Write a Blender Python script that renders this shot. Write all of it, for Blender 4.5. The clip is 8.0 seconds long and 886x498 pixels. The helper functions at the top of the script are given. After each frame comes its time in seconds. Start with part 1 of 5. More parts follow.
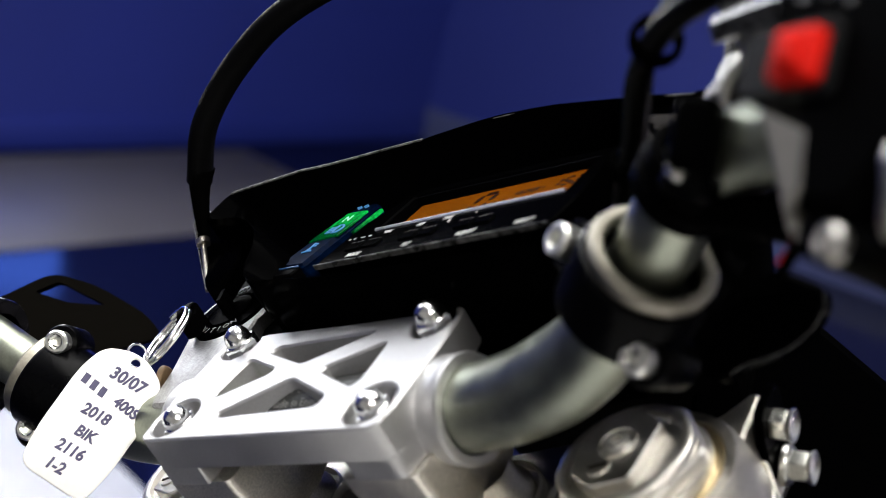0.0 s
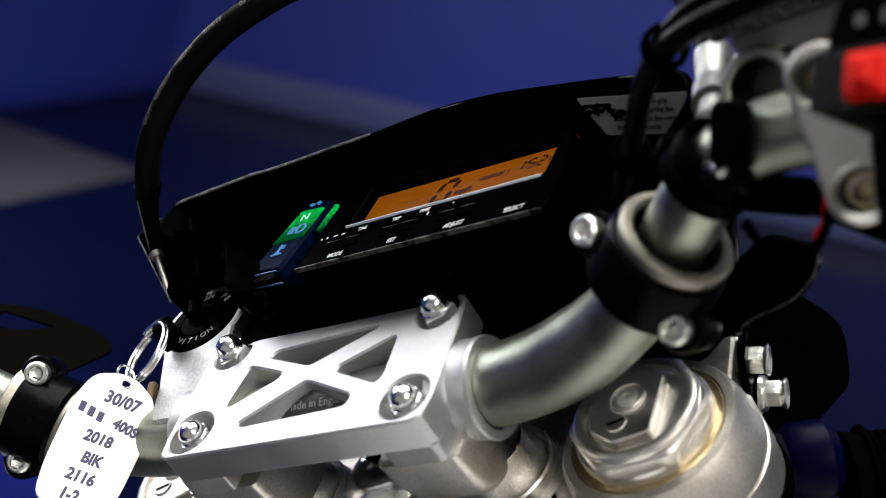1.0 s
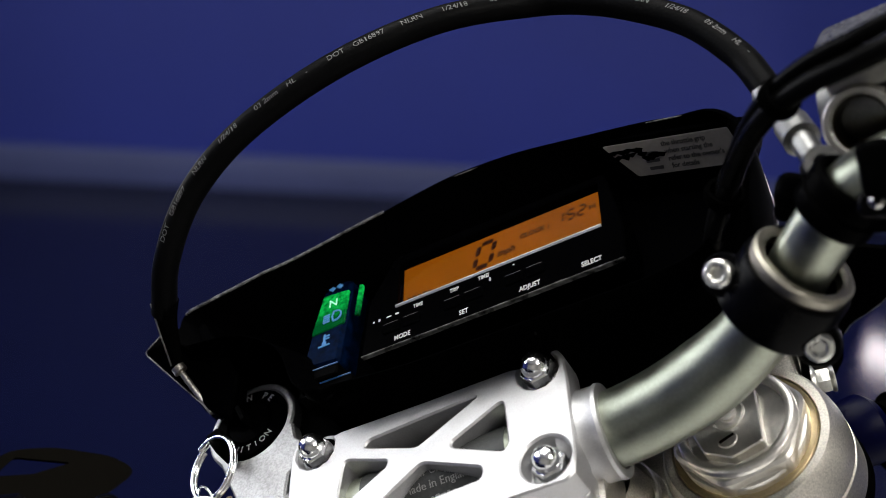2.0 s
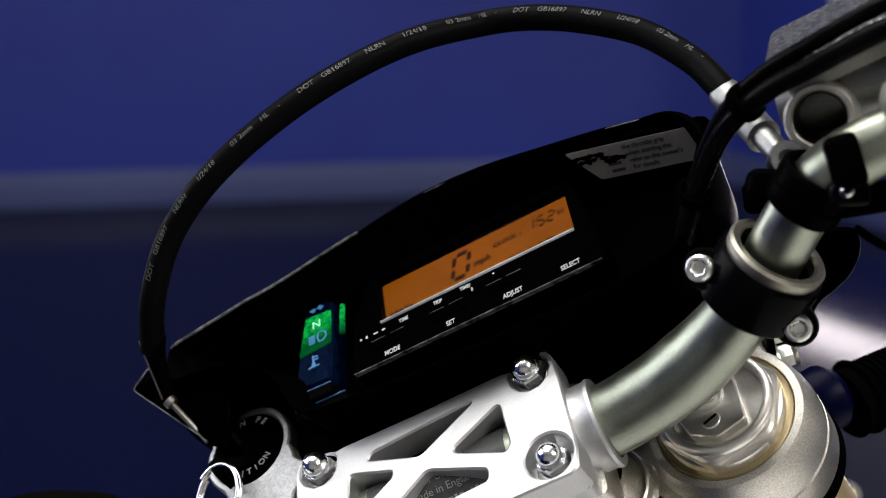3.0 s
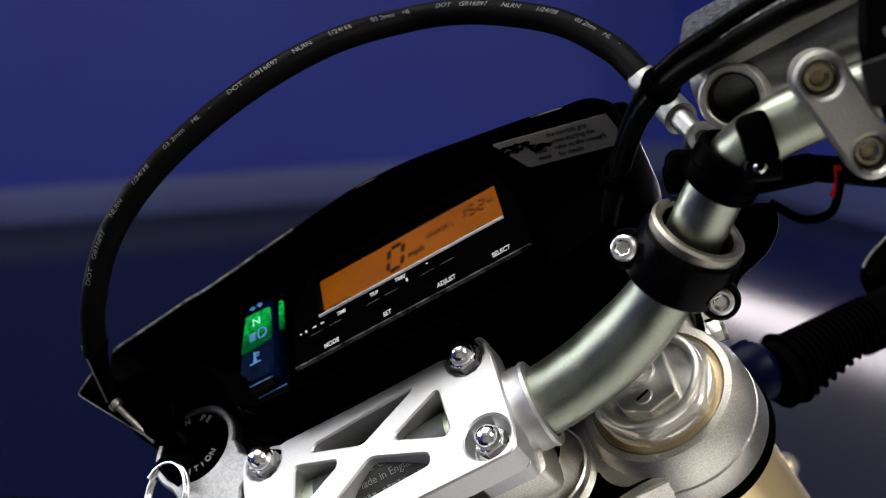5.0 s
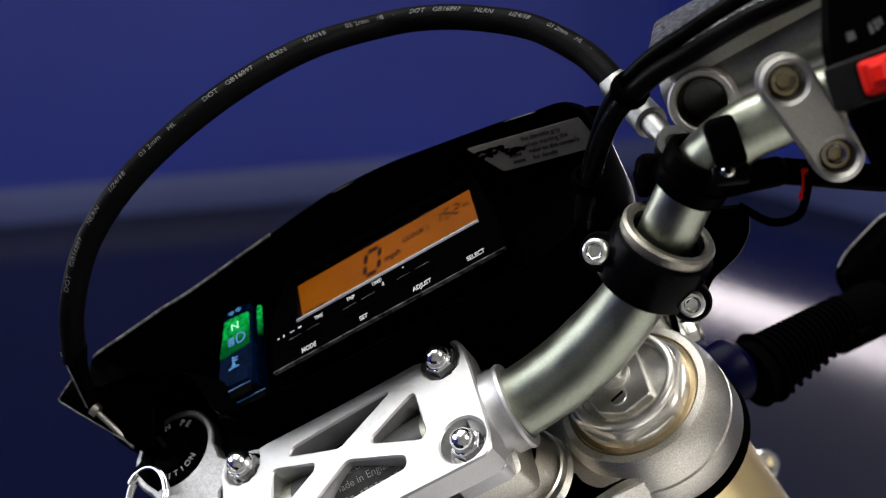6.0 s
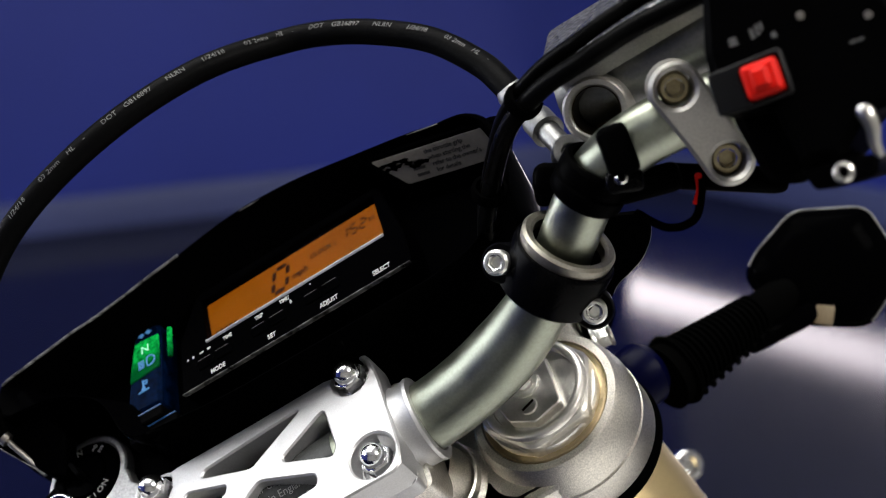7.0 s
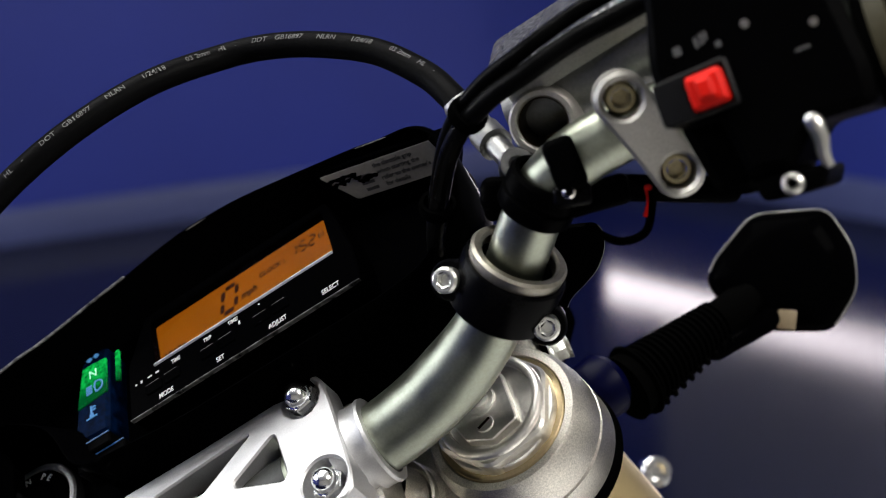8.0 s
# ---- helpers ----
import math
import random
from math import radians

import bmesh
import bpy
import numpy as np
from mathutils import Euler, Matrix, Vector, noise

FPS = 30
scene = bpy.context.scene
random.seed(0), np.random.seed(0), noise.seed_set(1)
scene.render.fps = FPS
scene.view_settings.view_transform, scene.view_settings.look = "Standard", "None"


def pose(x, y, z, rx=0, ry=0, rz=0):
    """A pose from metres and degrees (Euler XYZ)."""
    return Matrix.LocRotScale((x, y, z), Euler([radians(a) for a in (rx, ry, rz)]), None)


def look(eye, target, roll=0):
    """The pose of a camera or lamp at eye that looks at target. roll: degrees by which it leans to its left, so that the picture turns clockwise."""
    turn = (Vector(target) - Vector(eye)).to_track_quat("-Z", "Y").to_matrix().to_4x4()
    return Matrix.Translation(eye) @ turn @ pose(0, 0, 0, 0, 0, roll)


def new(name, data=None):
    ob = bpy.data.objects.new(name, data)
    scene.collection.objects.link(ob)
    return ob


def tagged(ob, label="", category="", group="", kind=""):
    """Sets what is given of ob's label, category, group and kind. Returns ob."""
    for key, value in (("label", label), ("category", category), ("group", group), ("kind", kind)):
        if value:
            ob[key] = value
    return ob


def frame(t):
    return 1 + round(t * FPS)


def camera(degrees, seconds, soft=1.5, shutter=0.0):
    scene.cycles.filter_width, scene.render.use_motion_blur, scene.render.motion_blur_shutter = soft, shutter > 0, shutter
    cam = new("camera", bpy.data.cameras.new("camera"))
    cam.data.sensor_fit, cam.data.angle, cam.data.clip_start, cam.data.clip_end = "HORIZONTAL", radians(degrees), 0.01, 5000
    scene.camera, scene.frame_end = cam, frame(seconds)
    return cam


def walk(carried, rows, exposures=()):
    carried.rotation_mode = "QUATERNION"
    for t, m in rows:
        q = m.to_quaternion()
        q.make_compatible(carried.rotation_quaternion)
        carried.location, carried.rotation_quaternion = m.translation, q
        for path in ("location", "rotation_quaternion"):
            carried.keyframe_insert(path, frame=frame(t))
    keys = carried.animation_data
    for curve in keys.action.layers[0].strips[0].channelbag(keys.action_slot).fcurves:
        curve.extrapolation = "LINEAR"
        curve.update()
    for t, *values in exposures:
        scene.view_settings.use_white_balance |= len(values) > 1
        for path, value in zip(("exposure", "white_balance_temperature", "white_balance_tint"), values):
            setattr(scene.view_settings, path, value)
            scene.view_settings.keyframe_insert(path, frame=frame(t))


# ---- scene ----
cam = camera(34.67, 8.0, soft=0.9)
cam.data.dof.use_dof = True
cam.data.dof.focus_distance = 0.50
cam.data.dof.aperture_fstop = 9.0
PATH = [
    (0, (0.3241, -0.2429, 0.1750), (-0.8564, 0.9358, -0.5011), -30.07),
    (0.2, (0.3334, -0.2543, 0.1837), (-0.8513, 0.8823, -0.5542), -30.61),
    (0.5, (0.3372, -0.2666, 0.2086), (-0.8435, 0.8713, -0.5337), -30.17),
    (0.7, (0.3221, -0.2675, 0.2201), (-0.8034, 0.8923, -0.5723), -31.56),
    (1, (0.2872, -0.2798, 0.2405), (-0.6606, 0.9596, -0.6570), -33.95),
    (1.2, (0.2616, -0.2833, 0.2652), (-0.5792, 0.9853, -0.6959), -35.19),
    (1.5, (0.2259, -0.2830, 0.2967), (-0.5108, 0.9936, -0.7365), -36.53),
    (1.7, (0.2017, -0.2906, 0.3128), (-0.4431, 1.0094, -0.7522), -36.15),
    (2.8, (0.1595, -0.2979, 0.3695), (-0.2995, 0.9817, -0.8103), -38.62),
    (3, (0.1562, -0.3032, 0.3721), (-0.2759, 0.9756, -0.8186), -38.74),
    (3.5, (0.1521, -0.3072, 0.3739), (-0.2362, 0.9685, -0.8352), -38.90),
    (4, (0.1511, -0.3117, 0.3803), (-0.2325, 0.9589, -0.8356), -39.26),
    (4.5, (0.1558, -0.3136, 0.3754), (-0.2198, 0.9578, -0.8421), -39.39),
    (5.8, (0.1679, -0.3174, 0.3793), (-0.2026, 0.9454, -0.8487), -40.02),
    (6, (0.1692, -0.3174, 0.3771), (-0.1976, 0.9459, -0.8516), -40.04),
    (6.5, (0.1729, -0.3092, 0.3685), (-0.1602, 0.9493, -0.8746), -40.06),
    (7, (0.1834, -0.3185, 0.3713), (-0.1219, 0.9338, -0.8851), -40.35),
    (7.5, (0.1909, -0.3171, 0.3708), (-0.1040, 0.9297, -0.8935), -40.61),
    (8, (0.1936, -0.3087, 0.3621), (-0.0910, 0.9337, -0.9089), -41.17),
]

# The steering head's own axes (x along the bar, y ahead, z up the steering stem) set into the world:
# the machine leans on its side stand with the bar turned to full lock.
UP = Vector((0.48, 0.46, 0.745)).normalized()
XW = (Vector((1, 0, 0)) - UP * UP.x).normalized()
YW = UP.cross(XW)
BIKE = Matrix.Translation((0, 0, 1.0)) @ Matrix((XW, YW, UP)).to_4x4()
walk(cam, [(t, BIKE @ look(eye, target, roll)) for t, eye, target, roll in PATH],
     [(0, 0.38), (1.0, 0.36), (1.5, 0.20), (6.0, 0.23), (8.0, 0.36)])

# ---------------------------------------------------------------- light
world = bpy.data.worlds.new("world")
scene.world = world
world.use_nodes = True
world.node_tree.nodes["Background"].inputs[0].default_value = (0.35, 0.45, 1.0, 1)
world.node_tree.nodes["Background"].inputs[1].default_value = 0.02


def area(name, eye, target, sx, sy, power, colour=(1, 1, 1)):
    data = bpy.data.lights.new(name, "AREA")
    data.shape, data.size, data.size_y, data.energy, data.color = "RECTANGLE", sx, sy, power, colour
    ob = new(name, data)
    ob.matrix_world = look(eye, target)
    return ob


# unseen soft key from the west, added to brighten the clamp's top
area("window_light", (-2.85, 0.30, 1.97), (0.0, 0.0, 1.05), 2.5, 1.75, 56, (0.95, 0.97, 1.0))
area("ceiling_lamp", (-0.55, 0.2, 2.92), (-0.35, 0.1, 1.0), 1.9, 1.7, 66, (0.98, 0.97, 0.93))
# set where its mirror image makes the white stripe on the floor
area("wall_lamp", (1.14, 3.56, 0.345), (-0.32, 2.25, 0.0), 1.8, 0.10, 4.3, (1.0, 0.90, 0.94))
# no source known here: added so the floor mirrors a bright patch
area("wall_lamp", (-2.82, 1.72, 1.15), (0.2, 1.0, 0.4), 0.70, 0.34, 13, (1.0, 1.0, 1.0))
area("blue_lamp", (-2.90, 2.80, 1.22), (0.0, 0.2, 1.0), 0.55, 0.50, 1.6, (0.06, 0.10, 1.0))
area("blue_lamp", (-2.93, 1.80, 0.34), (0.0, 1.2, 0.2), 0.5, 0.16, 0.9, (0.08, 0.20, 1.0))
# unseen fill above the rider's side, added to lift tag and fork
area("ceiling_lamp", (1.4, -1.0, 2.9), (0.1, 0.0, 1.0), 1.0, 1.5, 78, (1.0, 0.96, 0.90))


# ---------------------------------------------------------------- materials
def material(name, colour, rough=0.5, metal=0.0, grain=0.0, scale=400.0, bump=0.0, bump_scale=900.0, stretch=(1, 1, 1), spec=0.5,
             rough_var=0.0, blotch=0.0, blotch_scale=30.0, coat=0.0):
    """A procedural surface: fine grain and larger blotches in the colour and gloss, and a fine relief."""
    m = bpy.data.materials.new(name)
    m.use_nodes = True
    nt = m.node_tree
    b = nt.nodes["Principled BSDF"]
    b.inputs["Roughness"].default_value = rough
    b.inputs["Metallic"].default_value = metal
    b.inputs["Specular IOR Level"].default_value = spec
    b.inputs["Coat Weight"].default_value = coat
    co = nt.nodes.new("ShaderNodeTexCoord")
    mp = nt.nodes.new("ShaderNodeMapping")
    mp.inputs["Scale"].default_value = stretch
    nt.links.new(co.outputs["Object"], mp.inputs["Vector"])

    def noise_node(sc, detail=3.0):
        n = nt.nodes.new("ShaderNodeTexNoise")
        n.inputs["Scale"].default_value = sc
        n.inputs["Detail"].default_value = detail
        nt.links.new(mp.outputs["Vector"], n.inputs["Vector"])
        return n

    def spread(node, lo, hi):
        r = nt.nodes.new("ShaderNodeMapRange")
        r.inputs["From Min"].default_value, r.inputs["From Max"].default_value = 0.3, 0.7
        r.inputs["To Min"].default_value, r.inputs["To Max"].default_value = lo, hi
        nt.links.new(node.outputs["Fac"], r.inputs["Value"])
        return r

    fine, wide = noise_node(scale), noise_node(blotch_scale)
    a, c = spread(fine, 1 - grain, 1 + grain), spread(wide, 1 - blotch, 1 + blotch)
    mul = nt.nodes.new("ShaderNodeMath")
    mul.operation = "MULTIPLY"
    nt.links.new(a.outputs[0], mul.inputs[0])
    nt.links.new(c.outputs[0], mul.inputs[1])
    vec = nt.nodes.new("ShaderNodeVectorMath")
    vec.operation = "SCALE"
    vec.inputs[0].default_value = colour
    nt.links.new(mul.outputs[0], vec.inputs["Scale"])
    nt.links.new(vec.outputs[0], b.inputs["Base Color"])
    if rough_var:
        rr = spread(wide, max(0.02, rough - rough_var), min(1, rough + rough_var))
        nt.links.new(rr.outputs[0], b.inputs["Roughness"])
    if bump:
        bn = nt.nodes.new("ShaderNodeBump")
        bn.inputs["Strength"].default_value = bump
        bn.inputs["Distance"].default_value = 0.0004
        nt.links.new(noise_node(bump_scale).outputs["Fac"], bn.inputs["Height"])
        nt.links.new(bn.outputs[0], b.inputs["Normal"])
    return m


def glowing(name, colour, strength, base=(0.01, 0.01, 0.01), rough=0.3, mottle=0.0, scale=300.0):
    m = bpy.data.materials.new(name)
    m.use_nodes = True
    nt = m.node_tree
    b = nt.nodes["Principled BSDF"]
    b.inputs["Base Color"].default_value = (*base, 1)
    b.inputs["Roughness"].default_value = rough
    b.inputs["Specular IOR Level"].default_value = 0.02
    b.inputs["Emission Color"].default_value = (*colour, 1)
    b.inputs["Emission Strength"].default_value = strength
    if mottle:
        n = nt.nodes.new("ShaderNodeTexNoise")
        co = nt.nodes.new("ShaderNodeTexCoord")
        nt.links.new(co.outputs["Object"], n.inputs["Vector"])
        n.inputs["Scale"].default_value = scale
        r = nt.nodes.new("ShaderNodeMapRange")
        r.inputs["From Min"].default_value, r.inputs["From Max"].default_value = 0.35, 0.65
        r.inputs["To Min"].default_value, r.inputs["To Max"].default_value = strength * (1 - mottle), strength * (1 + mottle)
        nt.links.new(n.outputs["Fac"], r.inputs["Value"])
        nt.links.new(r.outputs[0], b.inputs["Emission Strength"])
    return m


ALU = material("satin_aluminium", (0.505, 0.505, 0.512), 0.47, 1.0, 0.06, 1500, 0.22, 2600, rough_var=0.06, blotch=0.06, blotch_scale=60)
CAST = material("cast_aluminium", (0.70, 0.67, 0.605), 0.36, 1.0, 0.20, 1500, 0.45, 2200, rough_var=0.08, blotch=0.08, blotch_scale=50)
SPECKLED = material("speckled_cast_aluminium", (0.36, 0.36, 0.36), 0.46, 1.0, 0.22, 1100, 0.5, 1300, rough_var=0.10, blotch=0.10, blotch_scale=80)
POLISHED = material("polished_aluminium", (0.92, 0.89, 0.83), 0.40, 1.0, 0.05, 600, 0.16, 700, rough_var=0.10, blotch=0.1, blotch_scale=70)
TUBE = material("grey_anodised_tube", (0.305, 0.325, 0.265), 0.34, 1.0, 0.07, 900, 0.18, 2400, rough_var=0.06, blotch=0.09, blotch_scale=130)
CHROME = material("bright_chrome", (0.80, 0.80, 0.80), 0.17, 1.0, 0.0)
ZINC = material("zinc_plated_steel", (0.58, 0.57, 0.54), 0.30, 1.0, 0.08, 900, 0.2, 900, rough_var=0.08)
GOLD = material("gold_anodised_fork_tube", (0.82, 0.64, 0.34), 0.28, 1.0, 0.03, 900, 0.1, 900)
BLACK = material("black_plastic", (0.0008, 0.0008, 0.0009), 0.36, 0.0, 0.2, 900, 0.25, 1600, rough_var=0.08, spec=0.004)
GLOSS = material("gloss_black_plastic", (0.0004, 0.0004, 0.0005), 0.15, 0.0, 0.2, 700, 0.04, 900, rough_var=0.05, spec=0.0012)
# paler than the plastic: wear and thin edge highlights share this colour
EDGE = material("worn_edge_highlight", (0.07, 0.07, 0.07), 0.30, 0.0, 0.75, 420, 0.2, 900, rough_var=0.08, spec=0.42, blotch=0.95, blotch_scale=170)
ANOD = material("black_anodised_aluminium", (0.0010, 0.0010, 0.0013), 0.26, 0.0, 0.2, 900, 0.12, 1500, rough_var=0.06, spec=0.04)
RUBBER = material("black_rubber", (0.0010, 0.0010, 0.0010), 0.60, 0.0, 0.2, 900, 0.3, 1400, rough_var=0.08, spec=0.0)
CABLE = material("black_cable_sheath", (0.0015, 0.0015, 0.0015), 0.30, 0.0, 0.2, 900, 0.2, 900, rough_var=0.10, spec=0.03, blotch=0.3, blotch_scale=60)
HOSE = material("ribbed_black_hose", (0.0022, 0.0022, 0.0024), 0.46, 0.0, 0.25, 700, 0.3, 900, rough_var=0.08, spec=0.02)
HOSEPRINT = material("faded_grey_print", (0.050, 0.050, 0.050), 0.5, 0.0, 0.5, 900)
CRACKLE = material("crackle_grey_lid", (0.17, 0.17, 0.175), 0.28, 0.8, 0.9, 620, 1.0, 620, rough_var=0.1)
RED = material("red_plastic", (0.52, 0.007, 0.003), 0.5, 0.0, 0.06, 500, 0.1, 900, spec=0.10)
TAG = material("white_tag_plastic", (0.90, 0.90, 0.88), 0.45, 0.0, 0.02, 500, 0.1, 900)
INK = material("blue_black_ink", (0.018, 0.014, 0.075), 0.5, 0.0)
WHITE = material("white_print", (0.42, 0.42, 0.42), 0.5, 0.0)
SLEEVE = material("dark_sleeve", (0.035, 0.037, 0.036), 0.4, 0.3, 0.2, 900, 0.2, 1200)
GREYPRINT = material("grey_print", (0.19, 0.19, 0.185), 0.5, 0.0)
STICKER = material("silvery_sticker", (0.18, 0.168, 0.152), 0.45, 0.1, 0.08, 500, 0.1, 900, blotch=0.1)
STICKER_INK = material("sticker_print", (0.02, 0.02, 0.02), 0.5, 0.0)
PALEGOLD = material("pale_gold_ring", (0.62, 0.50, 0.30), 0.35, 1.0, 0.05, 900, 0.1, 900)
PIPE = material("dark_bare_pipe", (0.42, 0.39, 0.35), 0.34, 1.0, 0.2, 700, 0.3, 900, rough_var=0.1)
# cast aluminium darkened for the shade on the master cylinder
SHADED_CAST = material("shaded_cast_aluminium", (0.50, 0.485, 0.45), 0.46, 1.0, 0.10, 1400, 0.36, 1600, rough_var=0.08, blotch=0.10, blotch_scale=60)
COLLAR = material("dull_bare_collar", (0.34, 0.32, 0.27), 0.44, 1.0, 0.10, 900, 0.3, 1200, rough_var=0.08, blotch=0.12, blotch_scale=80)
FITTING = material("dull_plated_fitting", (0.26, 0.26, 0.255), 0.42, 1.0, 0.10, 900, 0.3, 1200, rough_var=0.10, blotch=0.12, blotch_scale=120)
BEZEL = material("dark_grey_plastic", (0.004, 0.004, 0.0045), 0.42, 0.0, 0.15, 900, 0.2, 1300, rough_var=0.08, spec=0.10)
BRASSY = material("dull_brassy_screw", (0.42, 0.36, 0.22), 0.42, 1.0, 0.12, 900, 0.3, 1100, rough_var=0.08)
FOB = material("brown_leather_fob", (0.12, 0.075, 0.035), 0.5, 0.0, 0.2, 600, 0.3, 900)
CAPSCREW = material("bright_zinc_screw", (0.78, 0.78, 0.74), 0.32, 1.0, 0.08, 900, 0.2, 900, rough_var=0.08)
# near-black brassy tone: the shade inside holes is put into the colour
SHADED_BORE = material("shaded_bore", (0.020, 0.013, 0.006), 0.38, 1.0)
BLUEPART = material("dark_blue_rubber", (0.0005, 0.0008, 0.012), 0.35, 0.0, 0.1, 700, 0.1, 900, spec=0.04)
LCD = glowing("orange_display", (0.52, 0.136, 0.006), 0.34, (0.02, 0.008, 0.0), 0.18, 0.10, 40)
SEG = material("display_segment", (0.018, 0.004, 0.0008), 0.4, 0.0, spec=0.02)
LENS_GREEN = glowing("lit_green_lens", (0.005, 0.42, 0.06), 0.62, (0.0, 0.05, 0.01), 0.15, 0.8, 520)
def fading(m, low, high):
    """Let a lamp's light die away along the y axis, as behind a lens lit from one end."""
    nt = m.node_tree
    bs = nt.nodes["Principled BSDF"]
    co, sp, rg, mu = (nt.nodes.new(k) for k in ("ShaderNodeTexCoord", "ShaderNodeSeparateXYZ", "ShaderNodeMapRange", "ShaderNodeMath"))
    rg.inputs["From Min"].default_value, rg.inputs["From Max"].default_value = low, high
    mu.operation = "MULTIPLY"
    nt.links.new(co.outputs["Object"], sp.inputs[0])
    nt.links.new(sp.outputs[1], rg.inputs["Value"])
    nt.links.new(rg.outputs[0], mu.inputs[0])
    nt.links.new(bs.inputs["Emission Strength"].links[0].from_socket, mu.inputs[1])
    nt.links.new(mu.outputs[0], bs.inputs["Emission Strength"])


fading(LENS_GREEN, 0.0710, 0.0820)


def clear_cover():
    """Clear acrylic: looked through, with a gloss that grows towards grazing."""
    m = bpy.data.materials.new("clear_display_cover")
    m.use_nodes = True
    nt = m.node_tree
    nt.nodes.remove(nt.nodes["Principled BSDF"])
    tr, gl, mx, fr = (nt.nodes.new(k) for k in ("ShaderNodeBsdfTransparent", "ShaderNodeBsdfGlossy", "ShaderNodeMixShader", "ShaderNodeLayerWeight"))
    pw, sc = nt.nodes.new("ShaderNodeMath"), nt.nodes.new("ShaderNodeMath")
    pw.operation, sc.operation = "POWER", "MULTIPLY"
    pw.inputs[1].default_value, sc.inputs[1].default_value = 5.0, 0.95
    gl.inputs["Roughness"].default_value = 0.06
    gl.inputs["Color"].default_value = (0.85, 0.88, 1.0, 1)
    nt.links.new(fr.outputs["Facing"], pw.inputs[0])
    nt.links.new(pw.outputs[0], sc.inputs[0])
    nt.links.new(sc.outputs[0], mx.inputs[0])
    nt.links.new(tr.outputs[0], mx.inputs[1])
    nt.links.new(gl.outputs[0], mx.inputs[2])
    nt.links.new(mx.outputs[0], nt.nodes["Material Output"].inputs[0])
    return m


COVER = clear_cover()
LENS_DARK = material("dark_blue_lens", (0.0004, 0.0032, 0.014), 0.35, 0.0, 0.7, 300, 0.1, 420, spec=0.008)
ICON = glowing("blue_icon", (0.06, 0.25, 0.55), 0.45, (0.05, 0.1, 0.2))
ICON_LIT = glowing("lit_icon", (0.30, 0.85, 0.55), 0.7, (0.2, 0.5, 0.3))
BLUE_EDGE = material("blue_lens_edge", (0.02, 0.06, 0.16), 0.3, 0.0, 0.3, 700)
BEIGE = material("beige_plastic", (0.15, 0.115, 0.07), 0.45, 0.0, 0.08, 500, 0.1, 900)
AMBER = material("amber_lens", (0.65, 0.33, 0.10), 0.25, 0.0)
WALL = material("blue_wall_paint", (0.0135, 0.027, 0.240), 0.55, 0.0, 0.03, 60, 0.1, 300, blotch=0.12, blotch_scale=0.8)
GREY_WALL = material("pale_wall_paint", (0.36, 0.35, 0.32), 0.6, 0.0, 0.03, 60, 0.1, 300, blotch=0.10, blotch_scale=0.8)
OLIVE = material("dull_olive_plastic", (0.032, 0.029, 0.018), 0.5, 0.0, 0.1, 500, 0.2, 900, spec=0.06)
DULL = material("dull_brown_plastic", (0.004, 0.0036, 0.003), 0.7, 0.0, 0.1, 500, 0.2, 900, spec=0.0)
REFLECTOR = material("pale_wall_reflector", (0.60, 0.60, 0.66), 0.5, 0.0, 0.05, 40, 0.1, 300, blotch=0.15, blotch_scale=1.0)
# floor colour with the brightness of a pool of light put in
LIT_FLOOR = material("lit_floor_patch", (0.38, 0.40, 0.46), 0.4, 0.0, 0.06, 40, 0.1, 300, blotch=0.20, blotch_scale=2.0)
BOUNCE = material("floor_bounce_panel", (0.78, 0.77, 0.75), 0.5, 0.0, 0.05, 40, 0.1, 300, blotch=0.15, blotch_scale=1.0)
HAZE_STRIP = material("floor_haze", (0.062, 0.058, 0.06), 0.5, 0.0, 0.1, 60, 0.1, 300, blotch=0.25, blotch_scale=2.0)
BAND = material("pale_wall_band", (0.065, 0.080, 0.20), 0.5, 0.0, 0.05, 40, 0.1, 300, blotch=0.15, blotch_scale=1.0)
FLOOR = material("sealed_dark_floor", (0.002, 0.003, 0.016), 0.14, 0.0, 0.08, 40, 0.05, 200, rough_var=0.04, blotch=0.15, blotch_scale=1.2, spec=0.20)
CEILING = material("ceiling_paint", (0.62, 0.62, 0.64), 0.7, 0.0, 0.03, 40)


# ---------------------------------------------------------------- shapes
def part(name, bm, mat, parent, label="", smooth=40):
    me = bpy.data.meshes.new(name)
    bmesh.ops.recalc_face_normals(bm, faces=bm.faces)
    bm.to_mesh(me)
    bm.free()
    me.materials.append(mat)
    if smooth:
        for p in me.polygons:
            p.use_smooth = True
        me.set_sharp_from_angle(angle=radians(smooth))
    ob = new(name, me)
    ob.parent = parent
    if label:
        tagged(ob, label)
    return ob


def basis(axis, hint=(0, 0, 1)):
    """Axes whose z lies along axis."""
    z = Vector(axis).normalized()
    h = Vector(hint)
    if abs(h.normalized().dot(z)) > 0.95:
        h = Vector((0, 1, 0))
    x = h.cross(z).normalized()
    return Matrix((x, z.cross(x), z)).transposed()


def at(place, axis=(0, 0, 1), hint=(0, 0, 1)):
    return Matrix.Translation(place) @ basis(axis, hint).to_4x4()


